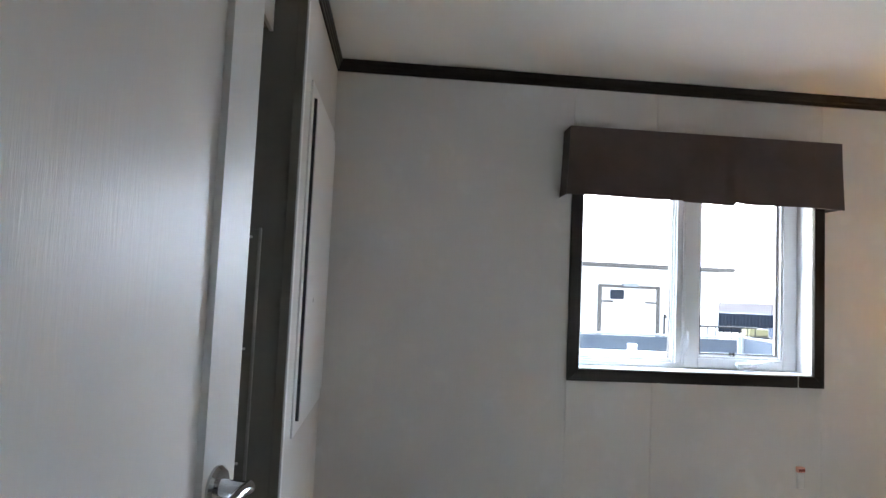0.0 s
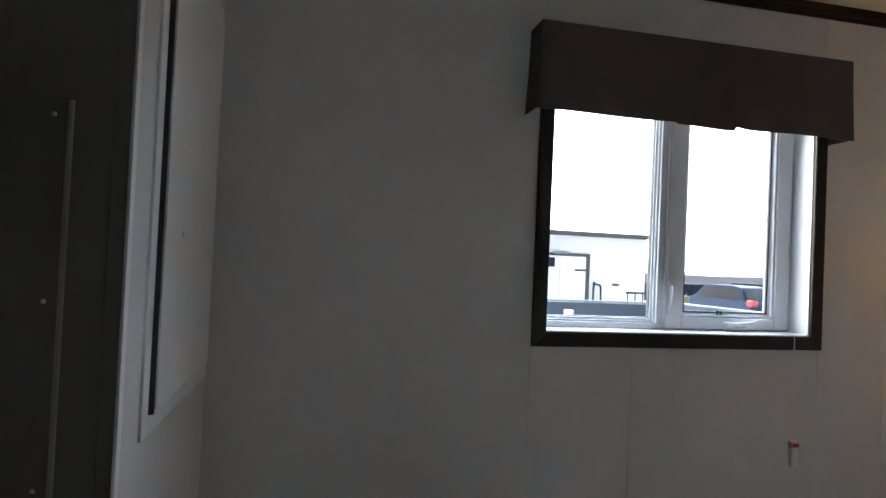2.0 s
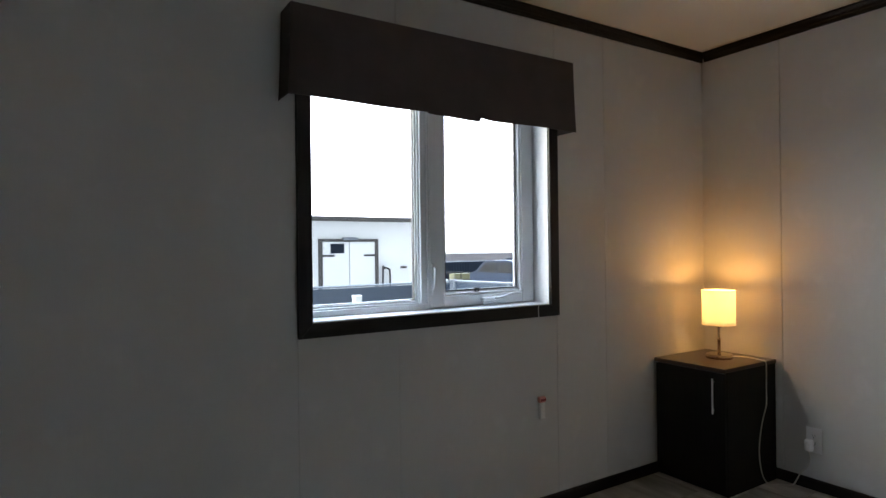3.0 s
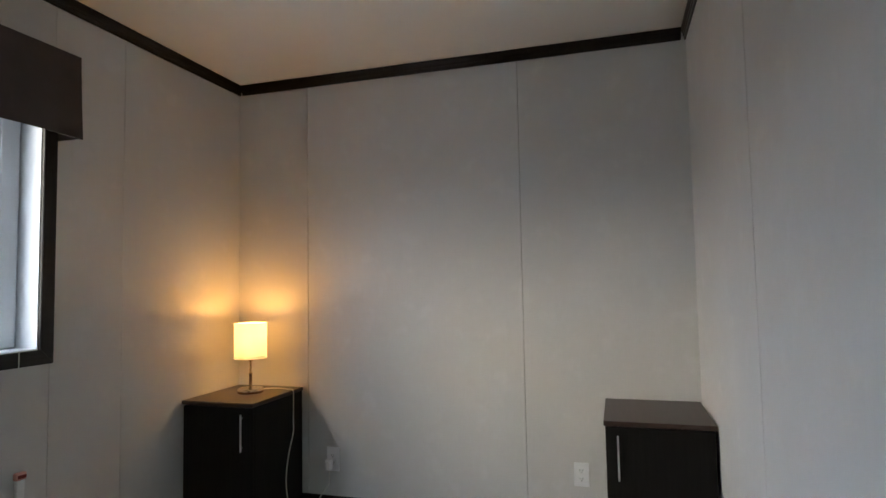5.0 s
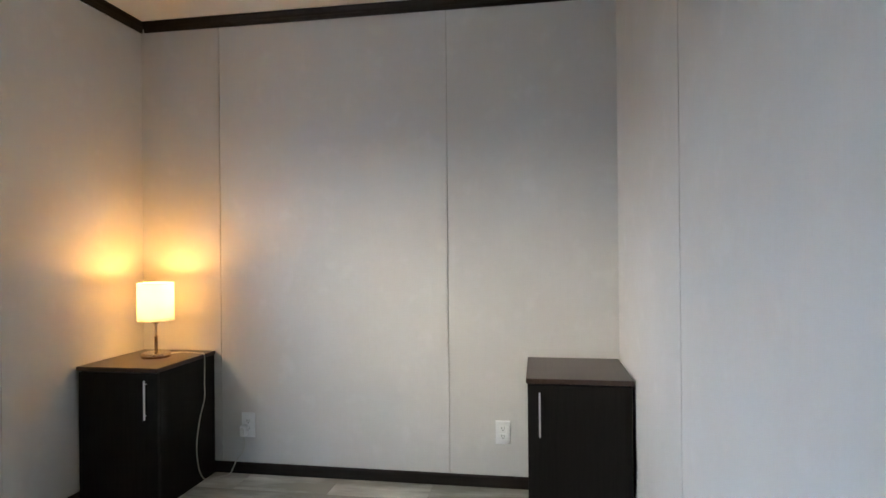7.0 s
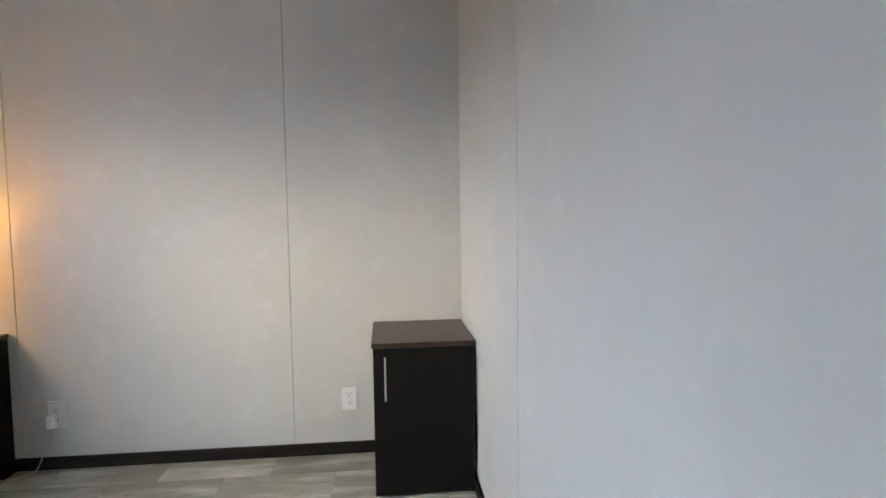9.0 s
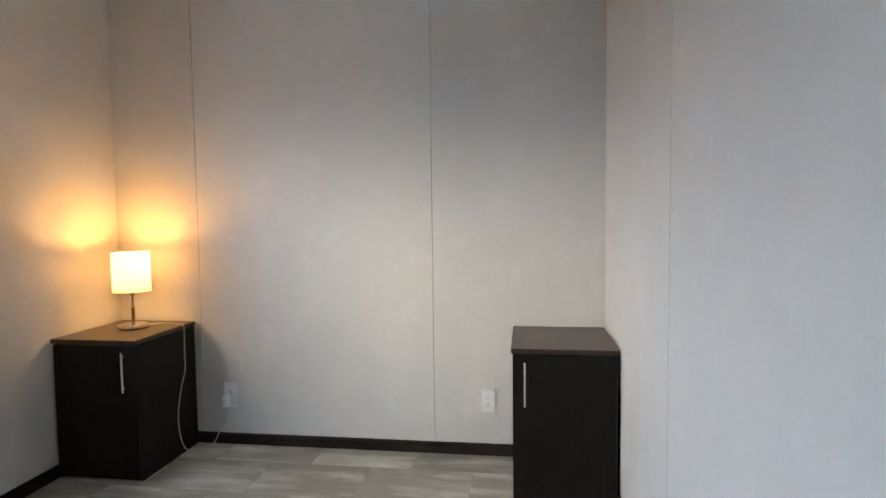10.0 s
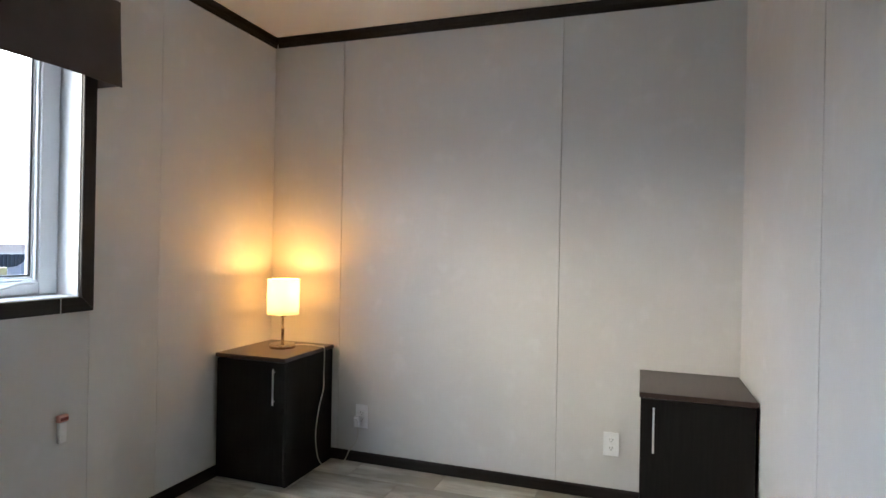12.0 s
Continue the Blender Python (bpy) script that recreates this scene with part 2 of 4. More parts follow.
BARRIER = two_scale("pale_concrete", (0.55, 0.55, 0.52), 0.85, 30, 1.5, 0.1, 1)
EARTH = two_scale("brown_hill", (0.026, 0.021, 0.0215), 0.95, 0.4, 0.03, 0.2, 100, spec=0.02)
CARPAINT = two_scale("dark_blue_paint", (0.010, 0.022, 0.045), 0.5, 60, 2, 0.05, 0.02, spec=0.12)
CARGLASS = two_scale("tinted_glass", (0.02, 0.025, 0.03), 0.3, 60, 2, spec=0.1)
TYRE = two_scale("tyre_rubber", (0.02, 0.02, 0.02), 0.8, 60, 4)
LAMPRED = two_scale("tail_lamp_red", (0.35, 0.02, 0.025), 0.2, 60, 4)
YELLOW = two_scale("yellow_plastic", (0.12, 0.11, 0.05), 0.6, 40, 3)
BOXBLUE = two_scale("dark_blue_steel", (0.014, 0.02, 0.031), 0.7, 30, 1, spec=0.06)


# ---- mesh helpers ----
def thing(name, at, label="", category="", group="", kind=""):
    ob = new(name)
    ob.empty_display_size = 0.1
    ob.location = at
    bpy.context.view_layer.update()
    return tagged(ob, label, category, group, kind)


def spot(ob):
    """World place of a thing or part (no thing here is turned)."""
    p = Vector(ob.location)
    while ob.parent:
        ob = ob.parent
        p += Vector(ob.location)
    return p


def finish(name, bm, mat, parent=None, label="", smooth=False, kind="", category="", shift=True):
    """Links a bmesh, given in world metres, as one mesh under its parent."""
    if parent is not None and shift:
        bmesh.ops.translate(bm, verts=bm.verts, vec=-spot(parent))
    me = bpy.data.meshes.new(name)
    bm.to_mesh(me)
    bm.free()
    for m in mat if isinstance(mat, (list, tuple)) else [mat]:
        me.materials.append(m)
    if smooth:
        for p in me.polygons:
            p.use_smooth = True
        me.set_sharp_from_angle(angle=radians(35))
    ob = new(name, me)
    ob.parent = parent
    return tagged(ob, label=label, kind=kind, category=category)


def box(bm, x0, x1, y0, y1, z0, z1, bevel=0.0, seg=2):
    r = bmesh.ops.create_cube(bm, size=1)
    vs = r["verts"]
    sx, sy, sz = abs(x1 - x0), abs(y1 - y0), abs(z1 - z0)
    for v in vs:
        v.co = Vector(((x0 + x1) / 2 + v.co.x * sx, (y0 + y1) / 2 + v.co.y * sy, (z0 + z1) / 2 + v.co.z * sz))
    if bevel:
        es = list({e for v in vs for e in v.link_edges})
        bmesh.ops.bevel(bm, geom=es, offset=bevel, segments=seg, affect="EDGES", profile=0.5)


def slab(name, dims, mat, parent=None, bevel=0.0, label="", kind="", category=""):
    bm = bmesh.new()
    box(bm, *dims, bevel)
    return finish(name, bm, mat, parent, label, kind=kind, category=category)


def tube(bm, pts, r, seg=8, caps=True):
    """A round bar along a line of points."""
    pts = [Vector(p) for p in pts]
    rings = []
    for i, p in enumerate(pts):
        d = (pts[min(i + 1, len(pts) - 1)] - pts[max(i - 1, 0)]).normalized()
        a = d.cross(Vector((0, 0, 1)) if abs(d.z) < 0.9 else Vector((1, 0, 0))).normalized()
        b = d.cross(a)
        rings.append([bm.verts.new(p + r * (math.cos(k * math.tau / seg) * a + math.sin(k * math.tau / seg) * b)) for k in range(seg)])
    for r0, r1 in zip(rings, rings[1:]):
        for k in range(seg):
            bm.faces.new((r0[k], r0[(k + 1) % seg], r1[(k + 1) % seg], r1[k]))
    if caps:
        bm.faces.new(rings[0][::-1])
        bm.faces.new(rings[-1])


def lathe(bm, c, profile, seg=40):
    """Turns (radius, height) pairs about an upright axis through c."""
    rings = []
    for r, z in profile:
        if r < 1e-5:
            rings.append([bm.verts.new((c[0], c[1], c[2] + z))])
        else:
            rings.append([bm.verts.new((c[0] + r * math.cos(k * math.tau / seg), c[1] + r * math.sin(k * math.tau / seg), c[2] + z)) for k in range(seg)])
    for a, b in zip(rings, rings[1:]):
        for k in range(seg):
            q = [a[k % len(a)], a[(k + 1) % len(a)], b[(k + 1) % len(b)], b[k % len(b)]]
            q = list(dict.fromkeys(q))
            if len(q) > 2:
                bm.faces.new(q)


def smooth_path(pts, steps=8):
    """A Catmull-Rom line through the points."""
    p = [Vector(q) for q in pts]
    p = [2 * p[0] - p[1]] + p + [2 * p[-1] - p[-2]]
    out = []
    for a, b, c, d in zip(p, p[1:], p[2:], p[3:]):
        for i in range(steps):
            t = i / steps
            out.append(0.5 * (2 * b + (c - a) * t + (2 * a - 5 * b + 4 * c - d) * t * t + (3 * b - a - 3 * c + d) * t ** 3))
    return out + [p[-2]]


# ---- the shell of the room ----
WEST, SOUTH, TOP = -3.655, -2.49, 2.41   # faces of the west and south walls, ceiling
RET = -0.885                             # where the west wall steps back
WIN = (-2.435, -1.243, 0.98, 2.05)       # window opening
DOOR_X = (-3.72, -2.96)
HEAD = 2.145
BACKX = -4.4


def wall(name, boxes, label):
    bm = bmesh.new()
    for b in boxes:
        box(bm, *b)
    return finish(name, bm, BACK if name in ("wall_closet", "wall_hall") else CORE, None, label, kind="structure")


wx0, wx1, wz0, wz1 = WIN
P = 0.012  # thickness of the facing boards
wall_north = wall("wall_north", [(-4.5, wx0, P, 0.16, 0, 2.5), (wx1, 0.16, P, 0.16, 0, 2.5), (wx0, wx1, P, 0.16, 0, wz0 - 0.004), (wx0, wx1, P, 0.16, wz1, 2.5)], "outside wall with a window, faced in pale vinyl board")
wall_east = wall("wall_east", [(P, 0.16, -4.6, P, 0, 2.5)], "end wall faced in pale linen-print vinyl board")
wall_south = wall("wall_south", [(DOOR_X[1], P, SOUTH - 0.09, SOUTH - P, 0, 2.5), (BACKX, DOOR_X[0], SOUTH - 0.09, SOUTH - P, 0, 2.5), (DOOR_X[0], DOOR_X[1], SOUTH - 0.09, SOUTH - P, 2.05, 2.5)], "inner wall with the doorway, faced in pale vinyl board")
wall_west = wall("wall_west", [(WEST - 0.09, WEST - P, RET + P, P, 0, 2.5), (BACKX, WEST - 0.09, RET + P, RET + 0.1, 0, 2.5)], "partition beside the closet, faced in pale vinyl board")
wall_closet = wall("wall_closet", [(BACKX - 0.1, BACKX, -4.6, 0.02, 0, 2.5)], "back wall of the closet recess")
header = wall("closet_header", [(-3.764 - 0.09, -3.764 - P, SOUTH, RET, HEAD + 0.012, 2.5)], "header over the closet recess")
wall_hall = wall("wall_hall", [(BACKX, P, -4.6, -4.49, 0, 2.5)], "far wall of the passage")

bm = bmesh.new()
box(bm, -4.5, 0.16, -4.6, 0.16, TOP, 2.52)
ceiling = finish("ceiling", bm, CEIL, None, "flat off-white ceiling", kind="structure")
bm = bmesh.new()
box(bm, -4.5, 0.16, -4.6, 0.16, -0.15, -0.004)
floor = finish("floor", bm, GROUT, None, "floor of greige stone-look vinyl tiles", kind="structure")


def trim_run(name, a, b, side, z0, z1, mat, ogee, kind_name="trim"):
    """A moulding along a wall from a to b; side is the way into the room."""
    a, b, s = Vector((*a, 0)), Vector((*b, 0)), Vector((*side, 0))
    h = z1 - z0
    if ogee:
        prof = [(0.0, 0), (0.007, 0), (0.009, 0.1), (0.009, 0.3), (0.013, 0.38), (0.013, 0.55), (0.018, 0.68), (0.022, 0.85), (0.022, 1.0), (0.0, 1.0)]
    else:
        prof = [(0.0, 0), (0.011, 0), (0.011, 0.8), (0.009, 0.93), (0.005, 1.0), (0.0, 1.0)]
    bm = bmesh.new()
    ends = []
    for p in (a, b):
        ends.append([bm.verts.new(p + s * d + Vector((0, 0, z0 + h * t))) for d, t in prof])
    k = len(prof)
    for i in range(k):
        bm.faces.new((ends[0][i], ends[0][(i + 1) % k], ends[1][(i + 1) % k], ends[1][i]))
    bm.faces.new(ends[0][::-1])
    bm.faces.new(ends[1])
    bmesh.ops.recalc_face_normals(bm, faces=bm.faces)
    return finish(name, bm, mat, None, kind_name, kind="structure")


CT0, CT1 = 2.352, 2.408
CROWN = "dark brown crown moulding along the ceiling"
TRIM_Y = wood_laminate("dark_trim_cross", (0.019, 0.015, 0.014), 0.36, 1, 0.35, 0.3)
trim_run("trim", (WEST + 0.0, 0), (0.0, 0), (0, -1), CT0, CT1, TRIM, True, CROWN)
trim_run("trim", (0, -0.022), (0, SOUTH + 0.022), (-1, 0), CT0, CT1, TRIM_Y, True, CROWN)
trim_run("trim", (WEST, -0.022), (WEST, RET + 0.0), (1, 0), CT0, CT1, TRIM_Y, True, CROWN)
trim_run("trim", (0, SOUTH), (-3.7, SOUTH), (0, 1), CT0, CT1, TRIM, True, CROWN)
SKIRT = "dark brown baseboard along the floor"
trim_run("baseboard", (WEST, 0), (0, 0), (0, -1), 0.0, 0.057, TRIM, False, SKIRT)
trim_run("baseboard", (0, -0.011), (0, SOUTH + 0.011), (-1, 0), 0.0, 0.057, TRIM_Y, False, SKIRT)
trim_run("baseboard", (WEST, -0.011), (WEST, RET), (1, 0), 0.0, 0.057, TRIM_Y, False, SKIRT)
trim_run("baseboard", (0, SOUTH), (DOOR_X[1] + 0.06, SOUTH), (0, 1), 0.0, 0.057, TRIM, False, SKIRT)
# slim corner bead where the west wall steps back
bm = bmesh.new()
box(bm, WEST - 0.0035, WEST + 0.003, RET - 0.003, RET + 0.022, 0, 2.352, 0.001, 1)
finish("trim", bm, WHITE, None, "pale corner bead on the wall edge", kind="structure")
# cover strip, darkened in colour like the shaded recess face
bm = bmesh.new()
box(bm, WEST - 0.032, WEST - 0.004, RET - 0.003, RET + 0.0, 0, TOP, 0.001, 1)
finish("trim", bm, RECESS_SHADED, None, "flat cover strip beside the corner bead, recess shade in its grey", kind="structure")

# ---- window ----
window_1 = thing("window_1", (-1.84, 0.10, 0.98), "two-light white vinyl window in a dark brown casing, daylight outside", "window", kind="structure")
# casing, four mitred dark boards
CW, CO = 0.056, 0.018


def casing_piece(name, quad, mat):
    bm = bmesh.new()
    f = [bm.verts.new((x, -0.0005, z)) for x, z in quad]
    g = [bm.verts.new((x, -CO, z)) for x, z in quad]
    for i in range(4):
        bm.faces.new((f[i], f[(i + 1) % 4], g[(i + 1) % 4], g[i]))
    bm.faces.new(g)
    bm.faces.new(f[::-1])
    bmesh.ops.recalc_face_normals(bm, faces=bm.faces)
    bmesh.ops.bevel(bm, geom=bm.edges[:], offset=0.0025, segments=2, affect="EDGES")
    return finish(name, bm, mat, window_1)


a0, a1, b0, b1 = wx0, wx1, wz0, wz1
casing_piece("casing", [(a0 - CW, b0 - CW), (a1 + CW, b0 - CW), (a1, b0), (a0, b0)], TRIM)
casing_piece("casing", [(a0 - CW, b1 + CW), (a1 + CW, b1 + CW), (a1, b1), (a0, b1)], TRIM)
casing_piece("casing", [(a0 - CW, b0 - CW), (a0, b0), (a0, b1), (a0 - CW, b1 + CW)], TRIM_Z)
casing_piece("casing", [(a1 + CW, b0 - CW), (a1, b0), (a1, b1), (a1 + CW, b1 + CW)], TRIM_Z)
# white reveal boards
for d in ((a0 - 0.004, a0 + 0.004, -0.004, 0.16, b0, b1), (a1 - 0.004, a1 + 0.004, -0.004, 0.16, b0, b1), (a0 + 0.004, a1 - 0.004, -0.004, 0.16, b1 - 0.006, b1)):
    slab("reveal", d, WHITE, window_1, 0.001)
slab("window_sill", (a0 + 0.004, a1 - 0.004, -0.010, 0.16, b0 - 0.003, b0 + 0.006), WHITE, window_1, 0.002, "white window sill")


def frame_ring(name, x0, x1, z0, z1, w, y0, y1, mat, bevel=0.002, parent=None, wb=None):
    """A rectangular ring of four profiled bars."""
    wb = wb or w
    bm = bmesh.new()
    for b in ((x0, x0 + w, z0, z1), (x1 - w, x1, z0, z1), (x0 + w, x1 - w, z0, z0 + wb), (x0 + w, x1 - w, z1 - w, z1)):
        box(bm, b[0], b[1], y0, y1, b[2], b[3], bevel)
    return finish(name, bm, mat, parent or window_1)


fz0, fz1 = b0 + 0.006, b1 - 0.006
FY = 0.097   # room face of the window frame
frame_ring("window_frame", a0 + 0.004, a1 - 0.004, fz0, fz1, 0.026, FY + 0.006, 0.156, PVC, 0.003)
slab("mullion", (-1.900, -1.868, FY + 0.004, 0.156, fz0 + 0.026, fz1 - 0.026), PVC, window_1, 0.004, "white centre mullion")
slab("mullion_bead", (-1.867, -1.858, FY - 0.002, 0.14, fz0 + 0.026, fz1 - 0.026), PVC, window_1, 0.003)
# fixed light
fixed = thing("fixed_pane", (-2.16, 0.13, 1.03))
fixed.parent = window_1
fixed.location = Vector((-2.16, 0.13, 1.03)) - Vector(window_1.location)
frame_ring("bead", a0 + 0.030, -1.900, fz0 + 0.026, fz1 - 0.026, 0.009, FY + 0.014, 0.15, PVC, 0.003, fixed)
frame_ring("inner_bead", a0 + 0.039, -1.909, fz0 + 0.035, fz1 - 0.035, 0.009, FY + 0.024, 0.148, PVC, 0.003, fixed)
frame_ring("gasket", a0 + 0.048, -1.918, fz0 + 0.044, fz1 - 0.044, 0.003, FY + 0.031, 0.146, GASKET, 0.0008, fixed)
slab("pane", (a0 + 0.050, -1.920, 0.134, 0.139, fz0 + 0.046, fz1 - 0.046), GLASS, fixed)
# casement sash with its lever and crank
sash = thing("casement_sash", (-1.56, 0.12, 1.03))
sash.parent = window_1
sash.location = Vector((-1.56, 0.12, 1.03)) - Vector(window_1.location)
sz0, sz1 = fz0 + 0.004, fz1 - 0.026
frame_ring("sash", -1.8565, -1.2525, sz0, sz1, 0.074, FY, 0.15, PVC, 0.005, sash, 0.052)
frame_ring("glazing_bead", -1.7825, -1.3265, sz0 + 0.052, sz1 - 0.074, 0.011, FY + 0.006, 0.148, PVC, 0.005, sash)
frame_ring("inner_bead", -1.7715, -1.3375, sz0 + 0.063, sz1 - 0.085, 0.007, FY + 0.018, 0.147, PVC, 0.003, sash)
frame_ring("insect_screen_frame", -1.7645, -1.3445, sz0 + 0.070, sz1 - 0.092, 0.007, FY + 0.022, FY + 0.034, GASKET, 0.001, sash)
slab("pane", (-1.759, -1.350, 0.136, 0.141, sz0 + 0.072, sz1 - 0.094), GLASS, sash)
bm = bmesh.new()
box(bm, -1.853, -1.838, FY - 0.010, FY, 1.05, 1.19, 0.004)
tube(bm, smooth_path([(-1.846, FY - 0.010, 1.075), (-1.846, FY - 0.024, 1.10), (-1.845, FY - 0.028, 1.15), (-1.844, FY - 0.022, 1.172)]), 0.0055)
finish("lock_lever", bm, PVC, sash, "white sash lock lever", True)
bm = bmesh.new()
box(bm, -1.585, -1.478, FY - 0.030, FY, b0 + 0.024, b0 + 0.046, 0.007, 3)
box(bm, -1.575, -1.488, FY - 0.016, FY, b0 + 0.008, b0 + 0.024, 0.003, 2)
finish("crank_housing", bm, PVC, window_1, "white crank housing")
bm = bmesh.new()
tube(bm, smooth_path([(-1.52, FY - 0.034, b0 + 0.042), (-1.475, FY - 0.038, b0 + 0.047), (-1.44, FY - 0.034, b0 + 0.056), (-1.40, FY - 0.026, b0 + 0.060), (-1.362, FY - 0.018, b0 + 0.058)]), 0.0055)
finish("crank_handle", bm, PVC, window_1, "white folding crank handle", True)
bm = bmesh.new()
for d in ((-1.602, -1.598, 1.05, 1.072), (-1.582, -1.578, 1.05, 1.072), (-1.602, -1.578, 1.068, 1.072), (-1.602, -1.578, 1.05, 1.054)):
    box(bm, d[0], d[1], FY + 0.012, FY + 0.022, d[2], d[3])
finish("screen_latch", bm, DARK, window_1, "small black screen latch")
bm = bmesh.new()
box(bm, -1.328, -1.325, -0.0205, -0.0185, 0.925, 0.985)
finish("casing_tape", bm, CLEAR, window_1, "strip of clear tape over the sill")

# valance
valance = thing("window_valance", (-1.86, -0.06, 1.80), "taupe fabric window valance with one centre pleat, over the window", "valance")
VX0, VX1, VZ0, VZ1, VY = -2.540, -1.180, 1.803, 2.130, -0.120


def valance_front():
    bm = bmesh.new()
    nx, nz = 140, 16
    grid = []
    for i in range(nx + 1):
        u = i / nx
        col = []
        for j in range(nz + 1):
            t = j / nz
            flare = 0.012 * (1 - t) ** 1.5
            x = VX0 - flare * (1 - u) + (VX1 - VX0 + flare) * u
            y = VY - 0.003 * (1 - t) - 0.0008 * (1 - t) * math.sin(u * 31)
            z = VZ0 + (VZ1 - VZ0) * t
            # inverted pleat
            if -1.985 < x < -1.73:
                k = (1 - t) ** 1.2 * min(1, (x + 1.985) / 0.04, (-1.73 - x) / 0.04)
                y += 0.008 * k
                if t < 0.5 and abs(x + 1.846) < 0.0035:
                    y += 0.02 * (1 - t * 2)
                z -= 0.006 * (1 - t) * (1 + 0.6 * (x + 1.985) / 0.25)
            elif -1.73 <= x < -1.66:
                z += 0.008 * (1 - t) * (1 - (x + 1.73) / 0.07)
            z += 0.002 * math.sin(u * 17) * (1 - t)
            col.append(bm.verts.new((x, y, z)))
        grid.append(col)
    for i in range(nx):
        for j in range(nz):
            bm.faces.new((grid[i][j], grid[i + 1][j], grid[i + 1][j + 1], grid[i][j + 1]))
    bmesh.ops.recalc_face_normals(bm, faces=bm.faces)
    bmesh.ops.solidify(bm, geom=bm.faces[:], thickness=0.004)
    return bm


finish("front_cloth", valance_front(), CLOTH, valance, smooth=True)
for xx, s in ((VX0, -1), (VX1, 1)):
    bm = bmesh.new()
    pts = []
    for j in range(9):
        t = j / 8
        fl = (0.012 if s < 0 else 0.002) * (1 - t) ** 1.5
        pts.append([bm.verts.new((xx + s * fl * (1 - y * 0), VY + (0.0 - VY) * y, VZ0 + (VZ1 - VZ0) * t)) for y in (0, 0.33, 0.66, 0.995)])
    for p, q in zip(pts, pts[1:]):
        for k in range(3):
            bm.faces.new((p[k], p[k + 1], q[k + 1], q[k]))
    bmesh.ops.solidify(bm, geom=bm.faces[:], thickness=0.004)
    finish("side_cloth", bm, CLOTH, valance, smooth=True)
slab("head_board", (VX0 + 0.004, VX1 - 0.004, VY + 0.004, -0.001, VZ1 - 0.014, VZ1 - 0.001), CLOTH, valance, 0.002)

# ---- access panel on the west wall ----
PY0, PY1, PZ0, PZ1 = -0.700, -0.062, 0.858, 2.0
access = thing("access_panel", (WEST, (PY0 + PY1) / 2, PZ0 - 0.04), "white painted access door in a flat flange, shut, on the partition", "access panel")
fl = 0.045
for d in ((PY0 - fl, PY0, PZ0 - fl, PZ1 + fl), (PY1, PY1 + 0.03, PZ0 - fl, PZ1 + fl), (PY0, PY1, PZ0 - fl, PZ0 - 0.003), (PY0, PY1, PZ1, PZ1 + fl)):
    slab("flange", (WEST, WEST + 0.007, *d), WHITE, access, 0.0015)
# black sheet standing in for the shade at the bottom of the gap
slab("gap_liner", (WEST - 0.0, WEST + 0.003, PY0, PY1, PZ0 - 0.003, PZ1), DARK, access)
bm = bmesh.new()
box(bm, WEST + 0.003, WEST + 0.018, PY0 + 0.014, PY1 - 0.002, PZ0, PZ1 - 0.003, 0.0)
es = [e for e in bm.edges if all(v.co.x > WEST + 0.017 for v in e.verts)]
bmesh.ops.bevel(bm, geom=es, offset=0.010, segments=3, affect="EDGES")
finish("door", bm, WHITE, access)
# added black strip on the door's edge, painting the gap's shade
slab("gasket", (WEST + 0.003, WEST + 0.0165, PY0 + 0.004, PY0 + 0.0138, PZ0 + 0.002, PZ1 - 0.006), GASKET, access, 0.001)

# ---- screwed board on the face that steps back ----
board = thing("closet_side_board", (-4.07, RET, 0.06), "board screwed to the closet side wall, recess shade in its grey", "wall board")
STRIP = two_scale("grey_edge_strip", (0.34, 0.34, 0.32), 0.45, 90, 5)
# board colour darkened to carry the shade of the recess
SHADED_BOARD = two_scale("shaded_board", (0.18, 0.18, 0.167), 0.5, 60, 3, 0.05, 0.1)
slab("board", (BACKX + P + 0.002, -3.762, RET - 0.010, RET - 0.0005, 0.06, 1.5), SHADED_BOARD, board, 0.002)
bm = bmesh.new()
box(bm, -3.766, -3.757, RET - 0.0125, RET - 0.0, 0.06, 1.505, 0.003)
finish("edge_strip", bm, STRIP, board, "thin paler grey edge strip", True)
for z in (1.475, 1.125, 0.775, 0.425, 0.1):
    bm = bmesh.new()
    bmesh.ops.create_uvsphere(bm, u_segments=14, v_segments=8, radius=0.0048)
    for v in bm.verts:
        v.co = Vector((v.co.x, v.co.y * 0.5, v.co.z)) + Vector((-3.788, RET - 0.0105, z))
    finish("screw", bm, SATIN, board, smooth=True)

# ---- interior door ----
HINGE, LATCH = Vector((-3.70, -2.485)), Vector((-3.570, -1.79))
ang = math.degrees(math.atan2(LATCH.y - HINGE.y, LATCH.x - HINGE.x))
LEN = (LATCH - HINGE).length
door_1 = thing("door_1", (0, 0, 0), "white moulded two-panel interior door standing open, with a chrome lever", "door", kind="structure")


